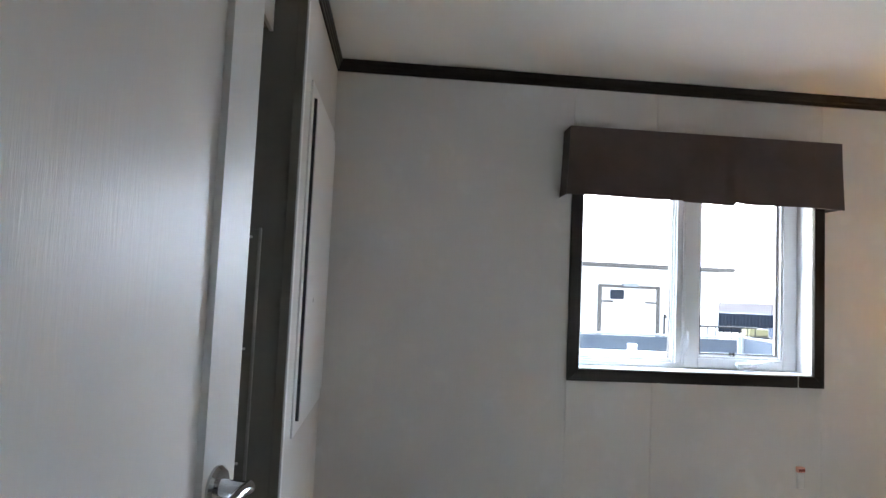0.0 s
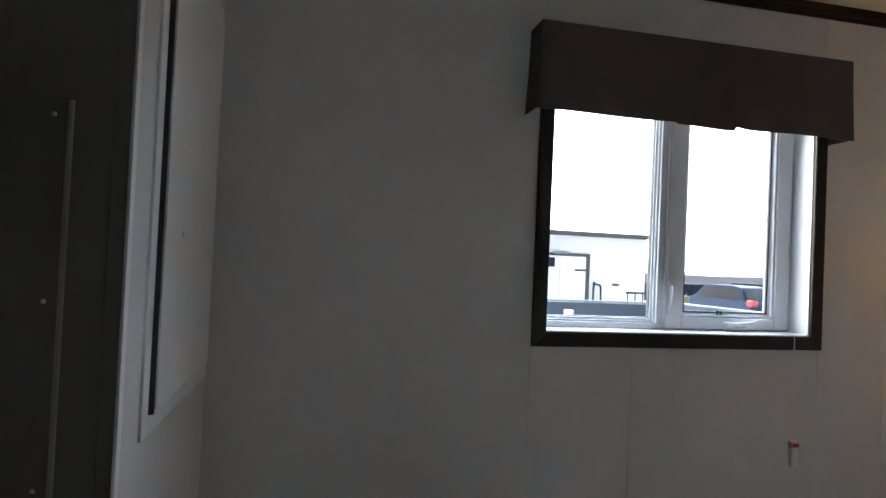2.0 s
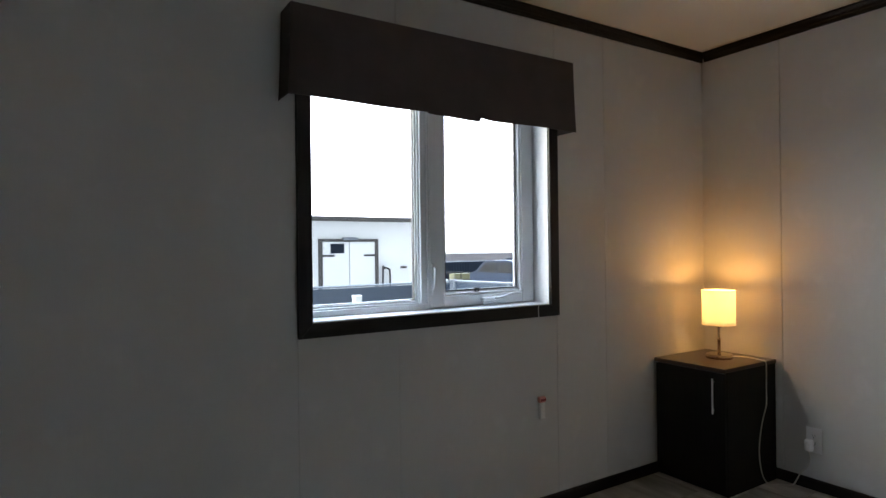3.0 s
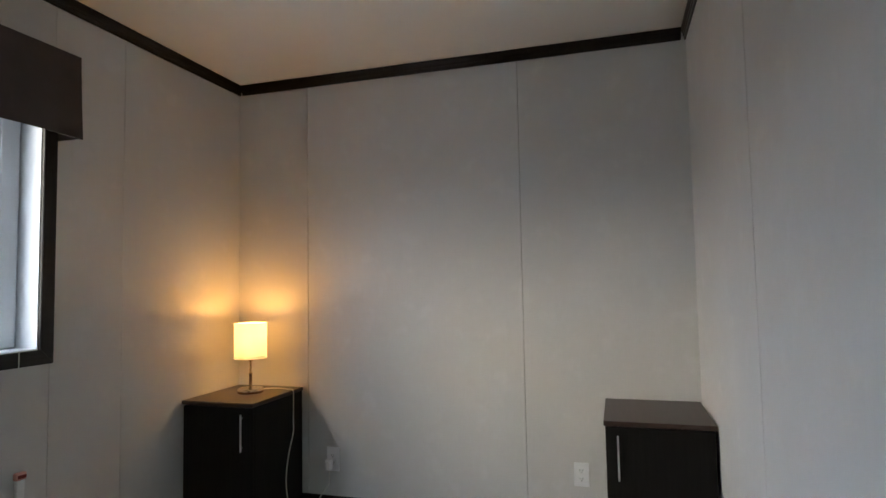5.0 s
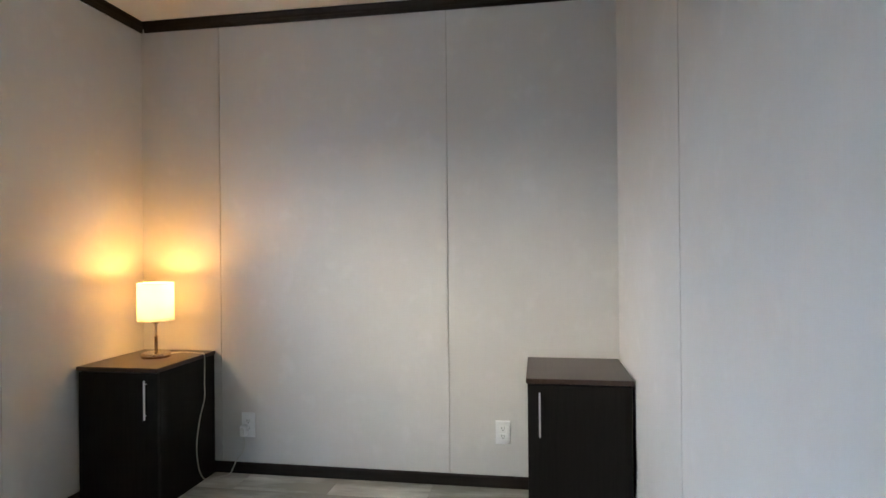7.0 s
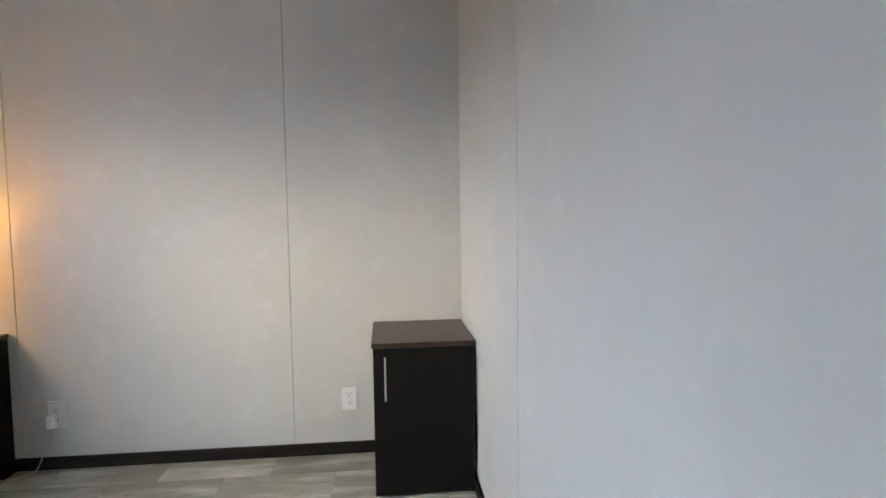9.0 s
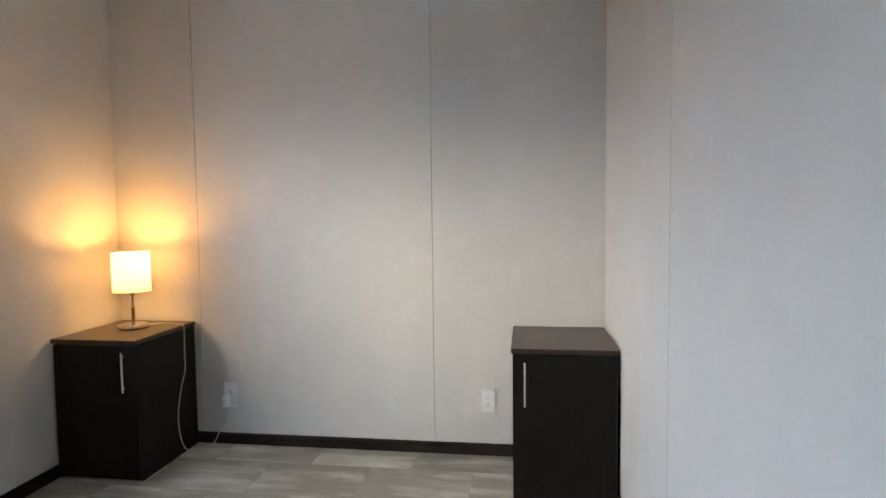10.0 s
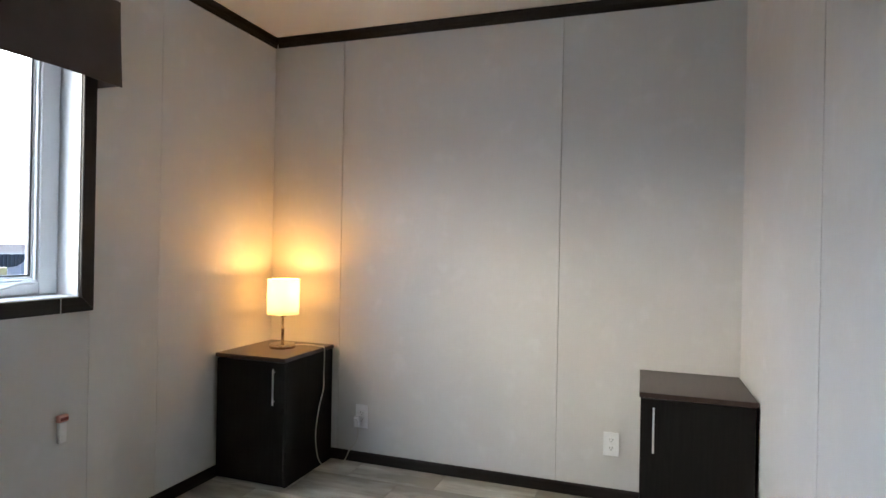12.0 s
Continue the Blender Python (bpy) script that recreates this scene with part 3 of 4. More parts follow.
def door_leaf():
    """Leaf along +x from the hinge, room side at y = 0 facing -y."""
    bm = bmesh.new()
    th, z0, z1 = 0.035, 0.012, 2.032
    stile, rail_t, rail_m, rail_b, gw = 0.1, 0.12, (0.78, 0.92), 0.22, 0.042
    xs = [0, stile, stile + gw, LEN - stile - gw, LEN - stile, LEN]
    zs = [z0, z0 + rail_b, z0 + rail_b + gw, rail_m[0] - gw, rail_m[0], rail_m[1], rail_m[1] + gw, z1 - rail_t - gw, z1 - rail_t, z1]
    for side in (0, 1):
        g = {}
        for i, x in enumerate(xs):
            for j, z in enumerate(zs):
                g[i, j] = bm.verts.new((x, 0 if side == 0 else th, z))
        for i in range(5):
            for j in range(9):
                q = [g[i, j], g[i + 1, j], g[i + 1, j + 1], g[i, j + 1]]
                bm.faces.new(q if side == 0 else q[::-1])
        sgn = 1 if side == 0 else -1
        grooves = []
        bm.faces.ensure_lookup_table()
        for f in bm.faces:
            if f.is_valid and abs(f.normal.y) >= 0:
                c = f.calc_center_median()
                if abs(c.y - (0 if side == 0 else th)) > 0.001:
                    continue
                for lo, hi in ((1, 4), (5, 8)):
                    if xs[1] < c.x < xs[4] and zs[lo] < c.z < zs[hi]:
                        if c.x < xs[2] or c.x > xs[3] or c.z < zs[lo + 1] or c.z > zs[hi - 1]:
                            grooves.append(f)
        bmesh.ops.inset_region(bm, faces=grooves, thickness=0.012, depth=0)
        mv = {v for f in grooves for v in f.verts}
        for v in mv:
            v.co.y += sgn * 0.012
    # edges of the leaf
    for side_pts in (((0, z0), (0, z1)), ((LEN, z1), (LEN, z0)), ((LEN, z0), (0, z0)), ((0, z1), (LEN, z1))):
        (xa, za), (xb, zb) = side_pts
        q = [bm.verts.new((xa, 0, za)), bm.verts.new((xb, 0, zb)), bm.verts.new((xb, th, zb)), bm.verts.new((xa, th, za))]
        bm.faces.new(q)
    bmesh.ops.remove_doubles(bm, verts=bm.verts, dist=0.0001)
    bmesh.ops.recalc_face_normals(bm, faces=bm.faces)
    return bm


door_1.location = (HINGE.x, HINGE.y, 0)
door_1.rotation_euler = (0, 0, radians(ang))
bpy.context.view_layer.update()
finish("leaf", door_leaf(), DOOR, door_1, smooth=True, shift=False)
for z in (0.2, 1.05, 1.85):
    bm = bmesh.new()
    tube(bm, [(-0.004, -0.004, z - 0.045), (-0.004, -0.004, z + 0.045)], 0.006, 12)
    finish("hinge", bm, STEEL, door_1, "nickel hinge barrel", True, shift=False)


def rotated(bm, m):
    bmesh.ops.transform(bm, matrix=m, verts=bm.verts)


HZ = 1.035
handle = thing("door_handle", (LEN - 0.06, 0, HZ), "chrome lever handle")
handle.parent = door_1
handle.location = (LEN - 0.06, 0, HZ)
for s, y in ((-1, 0.0), (1, 0.035)):
    bm = bmesh.new()
    lathe(bm, (0, 0, 0), [(0, 0.0), (0.031, 0.0), (0.031, 0.004), (0.027, 0.009), (0.014, 0.011), (0.012, 0.02), (0.0115, 0.05), (0, 0.05)], 32)
    rotated(bm, Matrix.Translation((0, y, 0)) @ Matrix.Rotation(radians(90 if s < 0 else -90), 4, "X"))
    finish("rose", bm, CHROME, handle, smooth=True, shift=False)
    bm = bmesh.new()
    tube(bm, smooth_path([(0.012, y + s * 0.047, 0.0), (-0.02, y + s * 0.05, 0.002), (-0.07, y + s * 0.05, 0.0), (-0.112, y + s * 0.044, -0.004)]), 0.0095, 14)
    finish("lever", bm, CHROME, handle, smooth=True, shift=False)
# door lining
bm = bmesh.new()
for d in ((DOOR_X[0] - 0.004, DOOR_X[0] + 0.016, 0, 2.05), (DOOR_X[1] - 0.016, DOOR_X[1] + 0.004, 0, 2.05)):
    box(bm, d[0], d[1], SOUTH - 0.1, SOUTH + 0.004, d[2], d[3], 0.002)
box(bm, DOOR_X[0] + 0.016, DOOR_X[1] - 0.016, SOUTH - 0.1, SOUTH + 0.004, 2.034, 2.052, 0.002)
box(bm, DOOR_X[1] - 0.012, DOOR_X[1] + 0.052, SOUTH + 0.0005, SOUTH + 0.014, 0, 2.1, 0.003)
finish("door_lining", bm, WHITE, None, "white door lining and casing", kind="structure")


# ---- nightstands ----
def nightstand(y0, y1, hy, top_mat):
    """Small cabinet against the east wall: top, carcass, door, bar handle."""
    x0, zt = -0.484, 0.642
    t = thing("nightstand", (x0 / 2, (y0 + y1) / 2, 0), "", "nightstand", "nightstands")
    slab("tabletop", (x0, -0.012, y0, y1, zt - 0.02, zt), top_mat, t, 0.0025, "dark espresso laminate top")
    xa, ya, yb = x0 + 0.028, y0 + 0.006, y1 - 0.006
    slab("side_panel", (xa, -0.014, ya, ya + 0.016, 0, zt - 0.02), CAB, t, 0.001)
    slab("side_panel", (xa, -0.014, yb - 0.016, yb, 0, zt - 0.02), CAB, t, 0.001)
    slab("back_panel", (-0.024, -0.0145, ya + 0.016, yb - 0.016, 0.0, zt - 0.02), CAB, t)
    slab("bottom_panel", (xa, -0.024, ya + 0.016, yb - 0.016, 0.06, 0.076), CAB, t)
    slab("plinth", (xa + 0.004, xa + 0.02, ya + 0.016, yb - 0.016, 0.0, 0.06), CAB, t)
    slab("front_rail", (xa, xa + 0.02, ya + 0.016, yb - 0.016, zt - 0.05, zt - 0.0205), CAB, t)
    d = slab("door", (x0 + 0.007, xa - 0.002, ya + 0.001, yb - 0.001, 0.012, zt - 0.026), CAB, t, 0.0018, "dark espresso laminate door")
    bm = bmesh.new()
    xh = x0 - 0.009
    box(bm, xh - 0.004, xh + 0.004, hy - 0.0036, hy + 0.0036, 0.41, 0.588, 0.002)
    for z in (0.428, 0.57):
        tube(bm, [(xh, hy, z), (x0 + 0.008, hy, z)], 0.0022, 10)
    finish("handle", bm, SATIN, d, "slim satin bar handle")
    return t


ns1 = nightstand(-0.428, -0.013, -0.366, CAB_TOP)
ns1["label"] = "espresso laminate nightstand with one door, under the lit lamp"
ns2 = nightstand(-2.484, -2.062, -2.116, CAB_TOP)
ns2["label"] = "espresso laminate nightstand with one door and a bare top"

# ---- table lamp ----
LX, LY, LZ = -0.218, -0.230, 0.642
lamp = thing("table_lamp", (LX, LY, LZ), "small lit table lamp with a cream drum shade and metal base", "table lamp")
bm = bmesh.new()
lathe(bm, (LX, LY, LZ), [(0, 0.0), (0.066, 0.0), (0.068, 0.004), (0.068, 0.018), (0.065, 0.023), (0.012, 0.025), (0, 0.025)], 48)
finish("base", bm, BRASS, lamp, smooth=True)
bm = bmesh.new()
lathe(bm, (LX, LY, LZ), [(0.0, 0.024), (0.0085, 0.025), (0.0085, 0.095), (0.010, 0.098), (0.010, 0.106), (0.0065, 0.108), (0.0065, 0.165), (0.016, 0.168), (0.016, 0.205), (0, 0.206)], 24)
finish("stem", bm, BRASS, lamp, smooth=True)
bm = bmesh.new()
z0, z1 = 0.182, 0.370
lathe(bm, (LX, LY, LZ), [(0.0857, z0 + 0.004), (0.0857, z0), (0.0845, z0), (0.0845, z1), (0.0857, z1), (0.0857, z1 - 0.004)], 64)
bmesh.ops.remove_doubles(bm, verts=bm.verts, dist=0.0001)
shade = finish("shade", bm, SHADE, lamp, "cream fabric drum shade", True)
bm = bmesh.new()
zr = LZ + z0 + 0.012
tube(bm, [(LX + 0.084 * math.cos(k * math.tau / 32), LY + 0.084 * math.sin(k * math.tau / 32), zr) for k in range(33)], 0.0012, 6)
for k in range(3):
    c = k * math.tau / 3
    tube(bm, [(LX + 0.015 * math.cos(c), LY + 0.015 * math.sin(c), zr), (LX + 0.084 * math.cos(c), LY + 0.084 * math.sin(c), zr)], 0.0012, 6)
finish("shade_ring", bm, STEEL, lamp)
m, n, l, b = material("bulb_glow", (1, 0.85, 0.6), 0.3)
b.inputs["Emission Color"].default_value = (1, 0.62, 0.24, 1)
b.inputs["Emission Strength"].default_value = 5
bm = bmesh.new()
lathe(bm, (LX, LY, LZ), [(0, 0.206), (0.012, 0.206), (0.014, 0.214), (0.020, 0.222), (0.022, 0.23), (0.0, 0.231)], 20)
finish("bulb_socket", bm, m, lamp, smooth=True)
bulb.location = (LX + 0.020, LY - 0.004, LZ + 0.341)

# ---- cord, plug, outlets ----
cord = thing("lamp_cord", (-0.14, -0.40, 0.0), "thin clear lamp cord running down the nightstand to the outlet", "power cord")
bm = bmesh.new()
r = 0.0032
tube(bm, smooth_path([(-0.15, -0.245, 0.6465), (-0.11, -0.28, 0.6462), (-0.10, -0.34, 0.6462), (-0.118, -0.40, 0.6465), (-0.123, -0.43, 0.643), (-0.124, -0.4345, 0.60), (-0.127, -0.4345, 0.50), (-0.128, -0.4345, 0.42), (-0.165, -0.4345, 0.34), (-0.19, -0.4345, 0.26), (-0.20, -0.4345, 0.18), (-0.185, -0.4345, 0.09), (-0.155, -0.436, 0.03), (-0.125, -0.45, 0.004), (-0.075, -0.48, 0.0035), (-0.04, -0.515, 0.004), (-0.022, -0.528, 0.03), (-0.018, -0.545, 0.07), (-0.024, -0.585, 0.12), (-0.034, -0.60, 0.17), (-0.036, -0.592, 0.215)]), r, 8)
finish("wire", bm, CORD, cord, smooth=True)
bm = bmesh.new()
box(bm, -0.046, -0.0085, -0.610, -0.576, 0.202, 0.260, 0.009, 3)
finish("plug", bm, PLASTIC, cord, "clear plastic plug", True)
bm = bmesh.new()
lathe(bm, (-0.046, -0.592, 0.215), [(0, -0.01), (0.009, -0.008), (0.012, 0.0), (0.012, 0.02), (0.008, 0.032), (0, 0.034)], 16)
finish("plug_grip", bm, CLEAR, cord, smooth=True)


def outlet(y0, y1, z0, z1, label, slots=True):
    yc, zc = (y0 + y1) / 2, (z0 + z1) / 2
    t = thing("wall_outlet", (0, yc, z0), label, "power outlet", "outlets on the end wall")
    slab("cover_plate", (-0.006, -0.0003, y0, y1, z0, z1), PLASTIC, t, 0.0025)
    for s in (-1, 1):
        c = zc + s * 0.0195
        f = slab("receptacle", (-0.0078, -0.0058, yc - 0.0165, yc + 0.0165, c - 0.0145, c + 0.0145), PLASTIC, t, 0.0015)
        bm = bmesh.new()
        box(bm, -0.0082, -0.0076, yc - 0.0075, yc - 0.0055, c - 0.001, c + 0.008)
        box(bm, -0.0082, -0.0076, yc + 0.0055, yc + 0.0075, c - 0.001, c + 0.007)
        box(bm, -0.0082, -0.0076, yc - 0.0022, yc + 0.0022, c - 0.0095, c - 0.005, 0.0002, 1)
        finish("slots", bm, DARK, f)
    return t


outlet(-1.974, -1.902, 0.213, 0.327, "white duplex outlet with a plain cover plate")
outlet(-0.645, -0.569, 0.19, 0.32, "white duplex outlet with the lamp's plug in it")

# ---- small clip on the window wall ----
clip = thing("wall_clip", (-1.305, 0, 0.43), "small clear plastic wall holder with a red top", "wall clip")
bm = bmesh.new()
box(bm, -1.326, -1.286, -0.022, -0.0006, 0.515, 0.542, 0.005, 3)
finish("cap", bm, RED, clip, "pale red cap", True)
bm = bmesh.new()
box(bm, -1.321, -1.290, -0.0245, -0.02, 0.522, 0.534, 0.001)
finish("cap_slot", bm, DARKRED, clip)
bm = bmesh.new()
box(bm, -1.321, -1.289, -0.018, -0.0006, 0.435, 0.515, 0.005, 3)
finish("holder", bm, CLEAR, clip, "frosted clear holder", True)

# ---- outside ----
GZ = -1.0
bm = bmesh.new()
vs = [bm.verts.new(p) for p in ((-900, 0.3, GZ), (900, 0.3, GZ), (900, 1500, GZ), (-900, 1500, GZ))]
bm.faces.new(vs)
vs = [bm.verts.new(p) for p in ((-900, -900, GZ), (900, -900, GZ))]
bm.faces.new([vs[0], vs[1], bm.verts.new((900, 0.3, GZ)), bm.verts.new((-900, 0.3, GZ))])
bmesh.ops.remove_doubles(bm, verts=bm.verts, dist=0.001)
finish("ground", bm, GRAVEL, None, "pale gravel yard", kind="structure")

bm = bmesh.new()
rows = []
for i in range(161):
    u = i / 160
    x = -260 + 620 * u
    h = -0.1 + 0.5 * noise.noise(Vector((x * 0.012, 3, 0))) + 0.25 * noise.noise(Vector((x * 0.05, 7, 0)))
    rows.append((bm.verts.new((x * 0.5, 84, GZ - 0.2)), bm.verts.new((x * 0.55, 96, -0.75 + 0.2 * h)), bm.verts.new((x, 200, 0.1 + h)), bm.verts.new((x, 230, GZ - 0.2))))
for p, q in zip(rows, rows[1:]):
    for k in range(3):
        bm.faces.new((p[k], q[k], q[k + 1], p[k + 1]))
finish("backdrop", bm, EARTH, None, "low brown hills on the horizon", kind="structure")

# site building
BY = 11.5
site = thing("site_building", (-1.0, BY, GZ), "long white flat-roofed site building with framed double doors", "building")
bx0, bx1 = -7.0, 4.93
bm = bmesh.new()
box(bm, bx0, bx1, BY, BY + 3.5, GZ, 2.02)
finish("wall", bm, SIDING, site)
bm = bmesh.new()
box(bm, bx0 - 0.25, bx1 + 0.28, BY - 0.28, BY + 3.8, 2.02, 2.11, 0.01)
box(bm, bx0 - 0.22, bx1 + 0.25, BY - 0.26, BY - 0.2, 1.99, 2.03, 0.004)
finish("roof", bm, ROOFING, site, "grey flat roof edge")
bm = bmesh.new()
dx0, dx1, dz = 1.76, 3.36, 1.56
box(bm, dx0, dx0 + 0.09, BY - 0.05, BY, GZ + 0.1, dz)
box(bm, dx1 - 0.09, dx1, BY - 0.05, BY, GZ + 0.1, dz)
box(bm, dx0 + 0.09, dx1 - 0.09, BY - 0.05, BY, dz - 0.07, dz)
finish("door_frame", bm, ROOFING, site)
mid = (dx0 + dx1) / 2
for xa, xb, s in ((dx0 + 0.1, mid - 0.01, 1), (mid + 0.01, dx1 - 0.1, -1)):
    dd = slab("door", (xa, xb, BY - 0.04, BY - 0.005, GZ + 0.12, dz - 0.08), SIDING, site, 0.005)
    h0 = xa if s > 0 else xb
    for z in (1.12, -0.1):
        slab("strap_hinge", (min(h0, h0 + s * 0.3), max(h0, h0 + s * 0.3), BY - 0.055, BY - 0.04, z, z + 0.045), IRON, dd)
slab("sign", (dx0 + 0.3, dx0 + 0.66, BY - 0.055, BY - 0.041, 1.2, 1.44), BOXBLUE, site, 0.004, "dark blue-grey sign plate")
slab("door_lamp", (mid - 0.2, mid + 0.2, BY - 0.14, BY - 0.052, 1.53, 1.6), GALV, site, 0.01)
slab("wall_vent", (4.02, 4.2, BY - 0.03, BY, 0.78, 0.84), ROOFING, site, 0.004)
bm = bmesh.new()
tube(bm, smooth_path([(3.46, BY - 0.1, -0.6), (3.46, BY - 0.1, 0.75), (3.5, BY - 0.1, 0.8), (3.62, BY - 0.1, 0.78), (3.66, BY - 0.1, 0.6), (3.66, BY - 0.1, -0.6)]), 0.025, 10)
finish("step_rail", bm, IRON, site, "dark bent handrail", True)

rail = thing("steps_railing", (4.6, 10.6, GZ), "dark iron railing by the building", "railing")
bm = bmesh.new()
tube(bm, [(3.9, 10.6, 0.66), (5.4, 10.6, 0.66)], 0.025, 8)
finish("top_rail", bm, IRON, rail)
for k in range(8):
    bm = bmesh.new()
    xx = 3.95 + k * 0.2
    tube(bm, [(xx, 10.6, GZ), (xx, 10.6, 0.66)], 0.014, 6)
    finish("baluster", bm, IRON, rail)


def chain_fence(name, a, b, z1, label, slats):
    """Chain-link between two points, with a top rail, posts and slats woven in."""
    a, b = Vector((a[0], a[1], 0)), Vector((b[0], b[1], 0))
    d = b - a
    ln = d.length
    d.normalize()
    side = Vector((d.y, -d.x, 0))
    t = thing(name, (a.x, a.y, GZ), label, "chain-link fence")
    n_p = max(1, round(ln / 2.6))
    for k in range(n_p + 1):
        p = a + d * (ln * k / n_p)
        bm = bmesh.new()
        tube(bm, [(p.x, p.y, GZ), (p.x, p.y, z1 + 0.05)], 0.03, 10)
        finish("post", bm, GALV, t, smooth=True)
    bm = bmesh.new()
    tube(bm, [a + Vector((0, 0, z1 + 0.01)), b + Vector((0, 0, z1 + 0.01))], 0.02, 8)
    finish("top_rail", bm, GALV, t, smooth=True)
    bm = bmesh.new()
    z0, pitch, w = 0.0, 0.062, 0.0055
    h = z1 - z0
    for s in (1, -1):
        q = -h
        while q < ln:
            u0, u1 = max(q, 0), min(q + h, ln)
            if u1 > u0:
                za, zb = (u0 - q), (u1 - q)
                if s < 0:
                    za, zb = h - za, h - zb
                o = side * 0.012 * s
                p0, p1 = a + d * u0 + o + Vector((0, 0, z0 + za)), a + d * u1 + o + Vector((0, 0, z0 + zb))
                e = Vector((0, 0, w))
                bm.faces.new([bm.verts.new(p0 - e), bm.verts.new(p1 - e), bm.verts.new(p1 + e), bm.verts.new(p0 + e)])
            q += pitch
    finish("wire_mesh", bm, GALV, t, kind="stuff")
    if slats:
        bm = bmesh.new()
        q = 0.03
        while q < ln - 0.03:
            p = a + d * q
            f = [p - d * 0.0315, p + d * 0.0315]
            bm.faces.new([bm.verts.new((f[0].x, f[0].y, GZ + 0.05)), bm.verts.new((f[1].x, f[1].y, GZ + 0.05)), bm.verts.new((f[1].x, f[1].y, z1 - 0.02)), bm.verts.new((f[0].x, f[0].y, z1 - 0.02))])
            q += 0.062
        finish("privacy_slats", bm, SLAT, t, "blue-grey privacy slats", kind="stuff")
    return t


chain_fence("chain_link_fence", (-6.0, 7.0), (2.72, 7.0), 0.65, "chain-link fence with blue-grey privacy slats", True)
chain_fence("chain_link_fence", (2.80, 7.02), (3.32, 4.1), 0.66, "slatted chain-link return fence with a silver top rail", True)
slab_b = thing("concrete_barrier", (-1.0, 5.6, GZ), "long low pale concrete barrier by the fence", "barrier")
bm = bmesh.new()
sec = [(5.45, GZ), (5.95, GZ), (5.93, GZ + 0.3), (5.78, GZ + 0.55), (5.76, 0.5), (5.64, 0.5), (5.62, GZ + 0.55), (5.47, GZ + 0.3)]
e0 = [bm.verts.new((-6, y, z)) for y, z in sec]
e1 = [bm.verts.new((1.6, y, z)) for y, z in sec]
for k in range(8):
    bm.faces.new((e0[k], e0[(k + 1) % 8], e1[(k + 1) % 8], e1[k]))
bm.faces.new(e0[::-1])
bm.faces.new(e1)
bmesh.ops.recalc_face_normals(bm, faces=bm.faces)
finish("body", bm, BARRIER, slab_b)
util = thing("utility_box", (0.23, 5.7, 0.5), "small white utility box on the barrier", "utility box")
slab("housing", (0.18, 0.29, 5.64, 5.75, 0.5, 0.59), BARRIER, util, 0.008)
slab("lid", (0.175, 0.295, 5.63, 5.76, 0.59, 0.605), BARRIER, util, 0.004)

# dark container row far behind
for k in range(5):
    cx = 22 + k * 6.6
    c = thing("storage_container", (cx, 36, GZ), "dark blue-grey steel storage container", "container", "row of containers")
    bm = bmesh.new()
    box(bm, cx - 3.1, cx + 3.1, 36, 38.4, GZ, 0.32, 0.04, 1)
    finish("body", bm, BOXBLUE, c)
    bm = bmesh.new()
    for j in range(24):
        xx = cx - 2.95 + j * 0.25
        box(bm, xx, xx + 0.12, 35.95, 36.0, GZ + 0.15, 0.22)
    finish("corrugation", bm, BOXBLUE, c)
    bm = bmesh.new()
    box(bm, cx + 3.12, cx + 3.24, 35.9, 36.0, GZ, 0.35)
    finish("corner_post", bm, GALV, c)


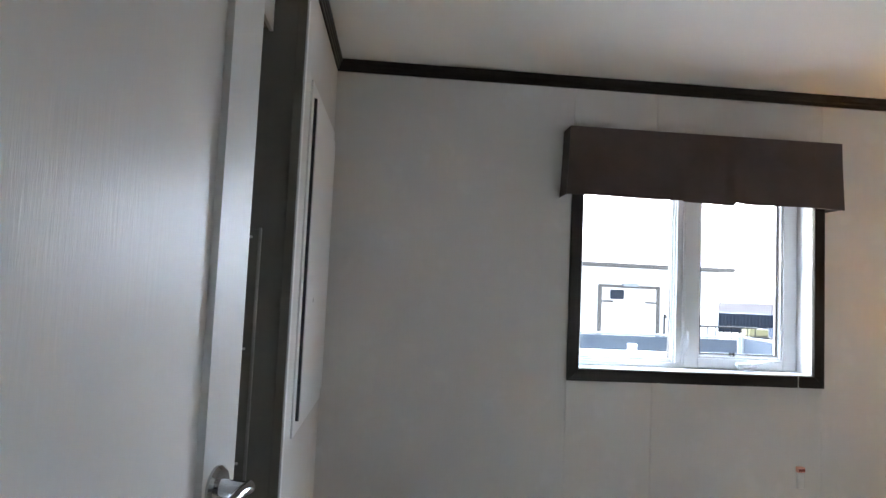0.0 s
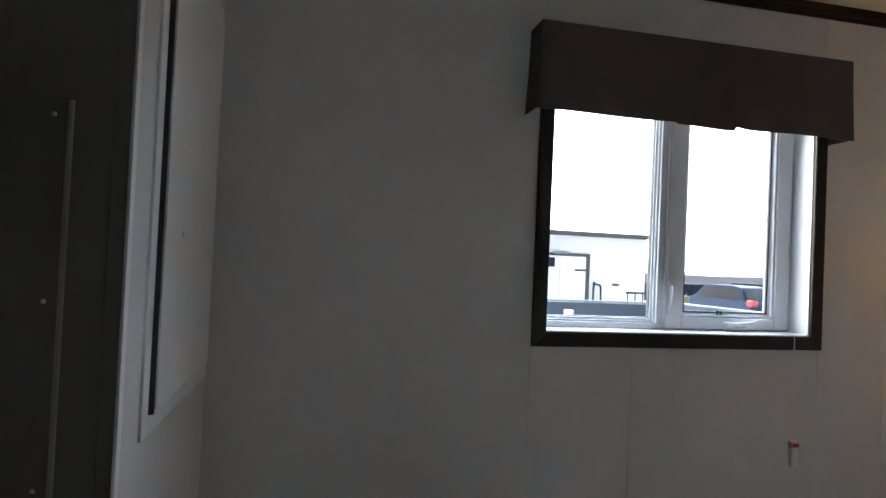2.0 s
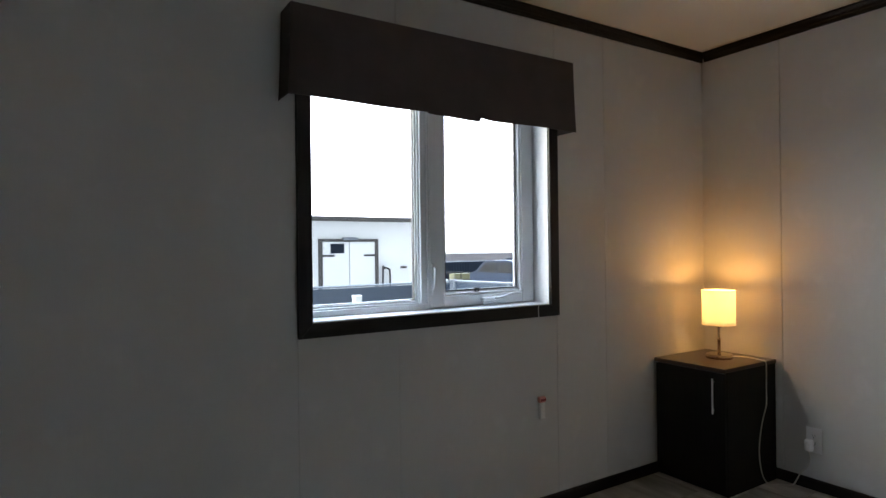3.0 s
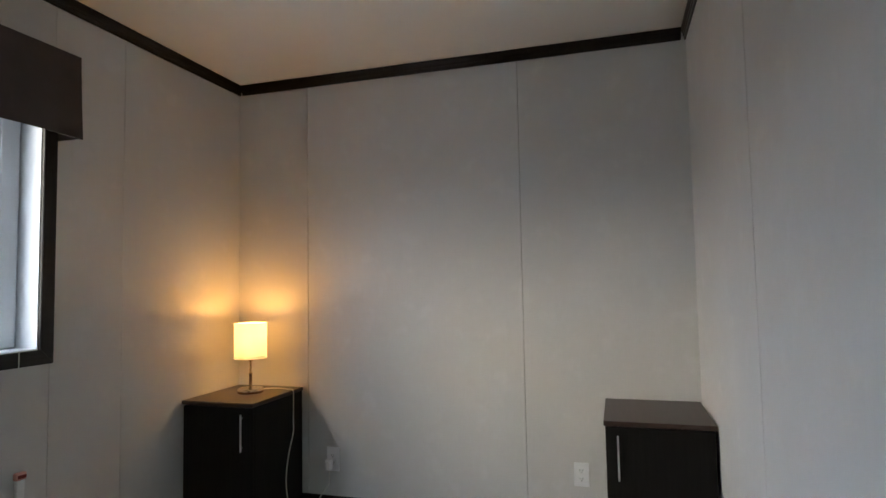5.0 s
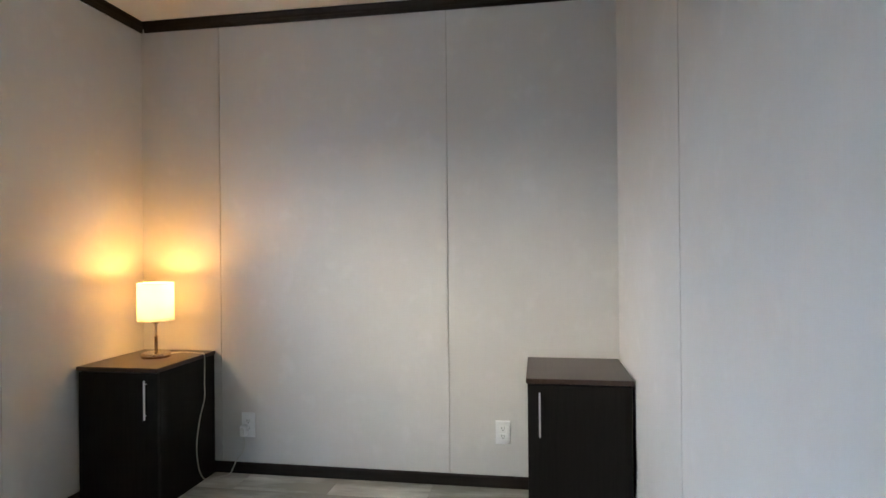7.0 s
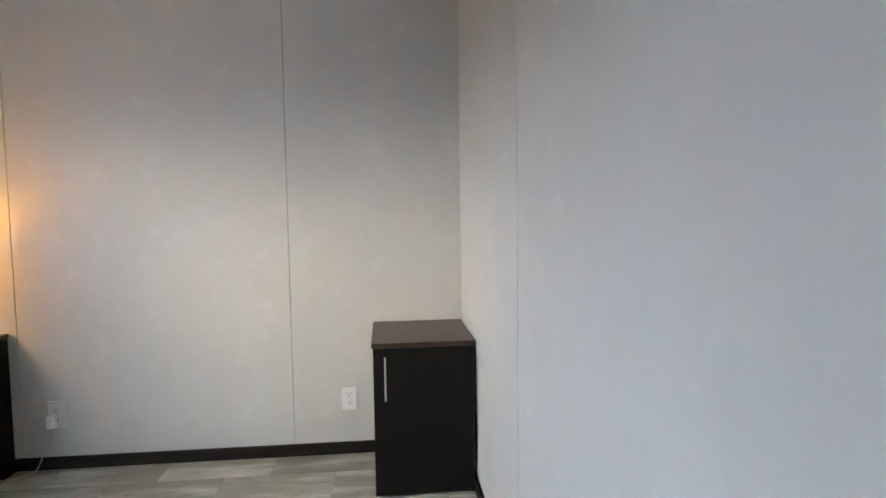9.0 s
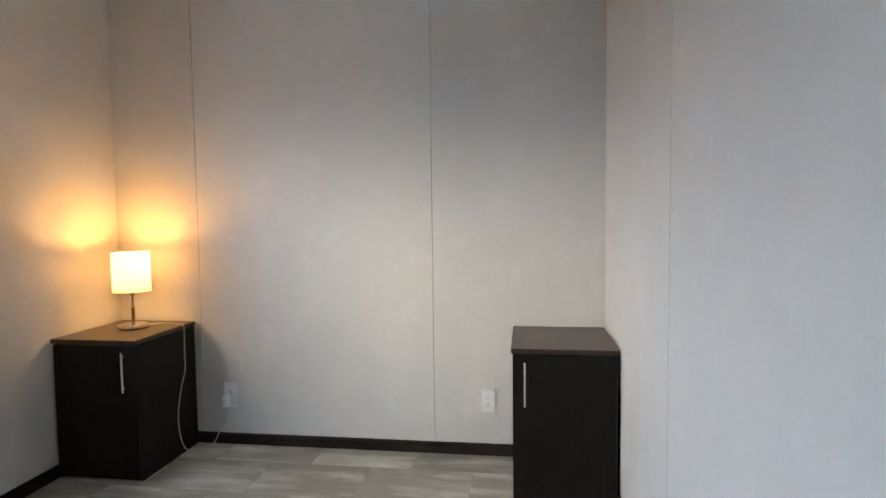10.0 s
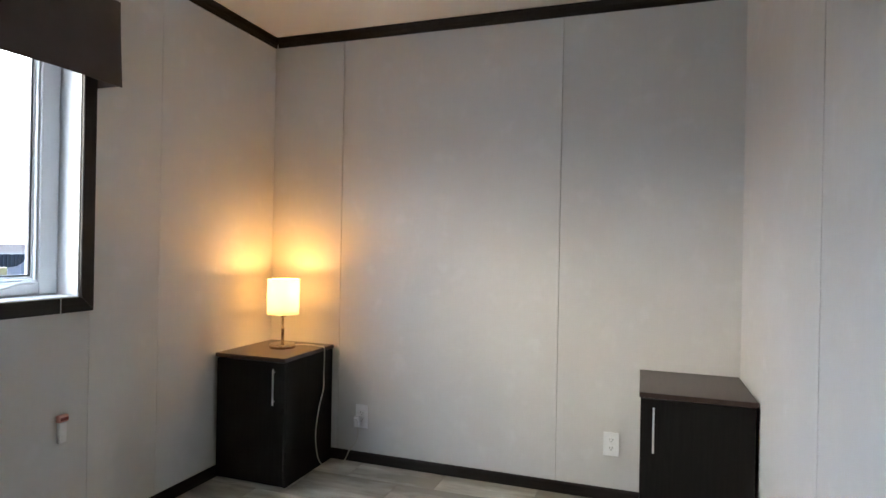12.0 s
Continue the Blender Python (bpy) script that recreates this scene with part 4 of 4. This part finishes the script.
def parked_car(x, y, yaw, label, paint):
    t = thing("parked_car", (x, y, GZ), label, "car", "parked cars")
    t.rotation_euler = (0, 0, radians(yaw))
    side = [(-2.3, 0.35), (-2.35, 0.75), (-2.25, 1.0), (-1.95, 1.05), (-1.6, 1.62), (-1.3, 1.7), (0.3, 1.7), (0.95, 1.12), (1.9, 0.98), (2.25, 0.8), (2.3, 0.4), (1.9, 0.28), (-1.9, 0.28)]
    bm = bmesh.new()
    l0 = [bm.verts.new((px, -0.9 + (0.12 if pz > 1.2 else 0), pz)) for px, pz in side]
    l1 = [bm.verts.new((px, 0.9 - (0.12 if pz > 1.2 else 0), pz)) for px, pz in side]
    k = len(side)
    for i in range(k):
        bm.faces.new((l0[i], l0[(i + 1) % k], l1[(i + 1) % k], l1[i]))
    bm.faces.new(l0[::-1])
    bm.faces.new(l1)
    bmesh.ops.recalc_face_normals(bm, faces=bm.faces)
    bmesh.ops.bevel(bm, geom=bm.edges[:], offset=0.04, segments=2, affect="EDGES")
    finish("body", bm, paint, t, smooth=True, shift=False)
    for s in (-1, 1):
        for w0, w1 in ((-1.5, -0.7), (-0.62, 0.2)):
            bm = bmesh.new()
            ys = [s * 0.935, s * 0.835]
            q = [(w0 - (0.28 if w0 < -1 else 0), ys[0] - s * 0.02, 1.1), (w1 + (0.5 if w0 > -1 else 0), ys[0] - s * 0.02, 1.1), (w1, ys[1] - s * 0.03, 1.6), (w0, ys[1] - s * 0.03, 1.6)]
            bm.faces.new([bm.verts.new(p) for p in q])
            bmesh.ops.solidify(bm, geom=bm.faces[:], thickness=0.02)
            finish("side_window", bm, CARGLASS, t, shift=False)
        for wx in (-1.45, 1.45):
            bm = bmesh.new()
            lathe(bm, (0, 0, 0), [(0, -0.1), (0.31, -0.1), (0.34, -0.07), (0.34, 0.07), (0.31, 0.1), (0, 0.1)], 24)
            rotated(bm, Matrix.Translation((wx, s * 0.84, 0.34)) @ Matrix.Rotation(radians(90), 4, "X"))
            wh = finish("wheel", bm, TYRE, t, smooth=True, shift=False)
            bm = bmesh.new()
            lathe(bm, (0, 0, 0), [(0, -0.11), (0.2, -0.11), (0.21, -0.1), (0.21, 0.1), (0.2, 0.11), (0, 0.11)], 20)
            rotated(bm, Matrix.Translation((wx, s * 0.845, 0.34)) @ Matrix.Rotation(radians(90), 4, "X"))
            finish("rim", bm, SATIN, wh, smooth=True, shift=False)
        slabm = bmesh.new()
        box(slabm, -2.39, -2.08, min(s * 0.62, s * 0.912), max(s * 0.62, s * 0.912), 0.86, 1.12, 0.02)
        finish("tail_lamp", slabm, LAMPRED, t, shift=False)
    for xq, zq in (((-1.98, -1.62), (1.1, 1.58)), ((0.94, 0.38), (1.15, 1.64))):
        bm = bmesh.new()
        sg = -1 if xq[0] < 0 else 1
        q = [(xq[0] + sg * 0.03, -0.72, zq[0]), (xq[0] + sg * 0.03, 0.72, zq[0]), (xq[1] + sg * 0.03, 0.66, zq[1]), (xq[1] + sg * 0.03, -0.66, zq[1])]
        bm.faces.new([bm.verts.new(p) for p in q])
        bmesh.ops.solidify(bm, geom=bm.faces[:], thickness=0.02)
        finish("windscreen", bm, CARGLASS, t, shift=False)
    return t


parked_car(15.1, 21.6, 99, "dark blue parked estate car behind the fence", CARPAINT)
parked_car(20.5, 27.0, 125, "dark grey-blue parked car in the yard", BOXBLUE)
crate = thing("yellow_crate", (6.9, 13.0, GZ), "yellow plastic crate on a dark stand behind the fence", "crate")
slab("stand", (6.6, 7.2, 12.8, 13.2, GZ, 0.32), IRON, crate, 0.02)
slab("box", (6.62, 7.18, 12.82, 13.18, 0.32, 0.52), YELLOW, crate, 0.02)

# ---- facing boards of the walls ----


def facing(parent, x0, x1, y0, y1, z0, z1, mat=VINYL):
    bm = bmesh.new()
    box(bm, x0, x1, y0, y1, z0, z1)
    bmesh.ops.bevel(bm, geom=bm.edges[:], offset=0.0008, segments=1, affect="EDGES")
    return finish("panel", bm, mat, parent)


G = 0.0011
ZT = TOP - 0.001
s1, s2, s3 = -0.846, -2.065, -3.30
for xa, xb, za, zb in ((s1, 0.0, 0, ZT), (a1 + CW - 0.004, s1, 0, ZT), (s2, a1 + CW - 0.004, 0, b0 - 0.004), (a0 - CW + 0.002, s2, 0, b0 - 0.004),
                       (s2, a1 + CW - 0.004, b1, ZT), (a0 - CW + 0.002, s2, b1, ZT), (WEST - 0.01, a0 - CW + 0.002, 0, ZT)):
    facing(wall_north, xa + 0.0005, P - 0.002 if xb == 0.0 else xb - 0.0005, 0, P, za, zb)
for xa, xb in ((a0 - CW + 0.002, a0), (a1, a1 + CW - 0.004)):
    facing(wall_north, xa + 0.0005, xb - 0.0005, 0.001, P, b0, b1)
for ya, yb in ((-0.455, 0.0), (-1.674, -0.455), (SOUTH, -1.674)):
    facing(wall_east, 0, P, ya + (-0.003 if ya == SOUTH else 0.0015), yb - (-0.003 if yb == 0.0 else 0.0015), 0, ZT)
for xa, xb, za in ((-1.208, 0, 0), (-2.427, -1.208, 0), (DOOR_X[1] + 0.005, -2.427, 0), (DOOR_X[0], DOOR_X[1] + 0.005, 2.055), (BACKX, DOOR_X[0], 0)):
    facing(wall_south, xa + 0.0034, xb - (-0.003 if xb == 0 else 0.0034), SOUTH - P, SOUTH, za, ZT)
facing(wall_west, WEST - P, WEST, RET + P, -0.001, 0, ZT)
# recess faces: darker than the other boards, shade painted in
facing(wall_west, BACKX, WEST, RET, RET + P, 0, ZT, RECESS_SHADED)
facing(wall_closet, BACKX, BACKX + P, SOUTH, RET, 0, ZT, RECESS_SHADED)
facing(header, -3.764 - P, -3.764, SOUTH, RET, HEAD, ZT)

# ---- floor tiles ----
TX, TY = 0.302, 0.483
tile_me = None
edges_x = [0.0, -0.2] + [-0.2 - TX * (k + 1) for k in range(14)]
for r_i, (xb, xa) in enumerate(zip(edges_x, edges_x[1:])):
    off = (-1.59, -1.40, -1.255)[r_i % 3]
    k = 5
    while True:
        yb = off + TY * k
        ya = yb - TY
        k -= 1
        if yb < -4.48:
            break
        y0c, y1c = max(ya, -4.5), min(yb, -0.0)
        if y1c - y0c < 0.02:
            continue
        w, h = xb - xa - 0.0012, y1c - y0c - 0.0012
        key = (round(w, 3), round(h, 3))
        if tile_me is None:
            tile_me = {}
        if key not in tile_me:
            bm = bmesh.new()
            box(bm, -w / 2, w / 2, -h / 2, h / 2, -0.004, 0, 0.0008, 1)
            me = bpy.data.meshes.new("tile")
            bm.to_mesh(me)
            bm.free()
            me.materials.append(TILE)
            tile_me[key] = me
        ob = new("tile", tile_me[key])
        ob.parent = floor
        ob.location = ((xa + xb) / 2, (y0c + y1c) / 2, 0.0)
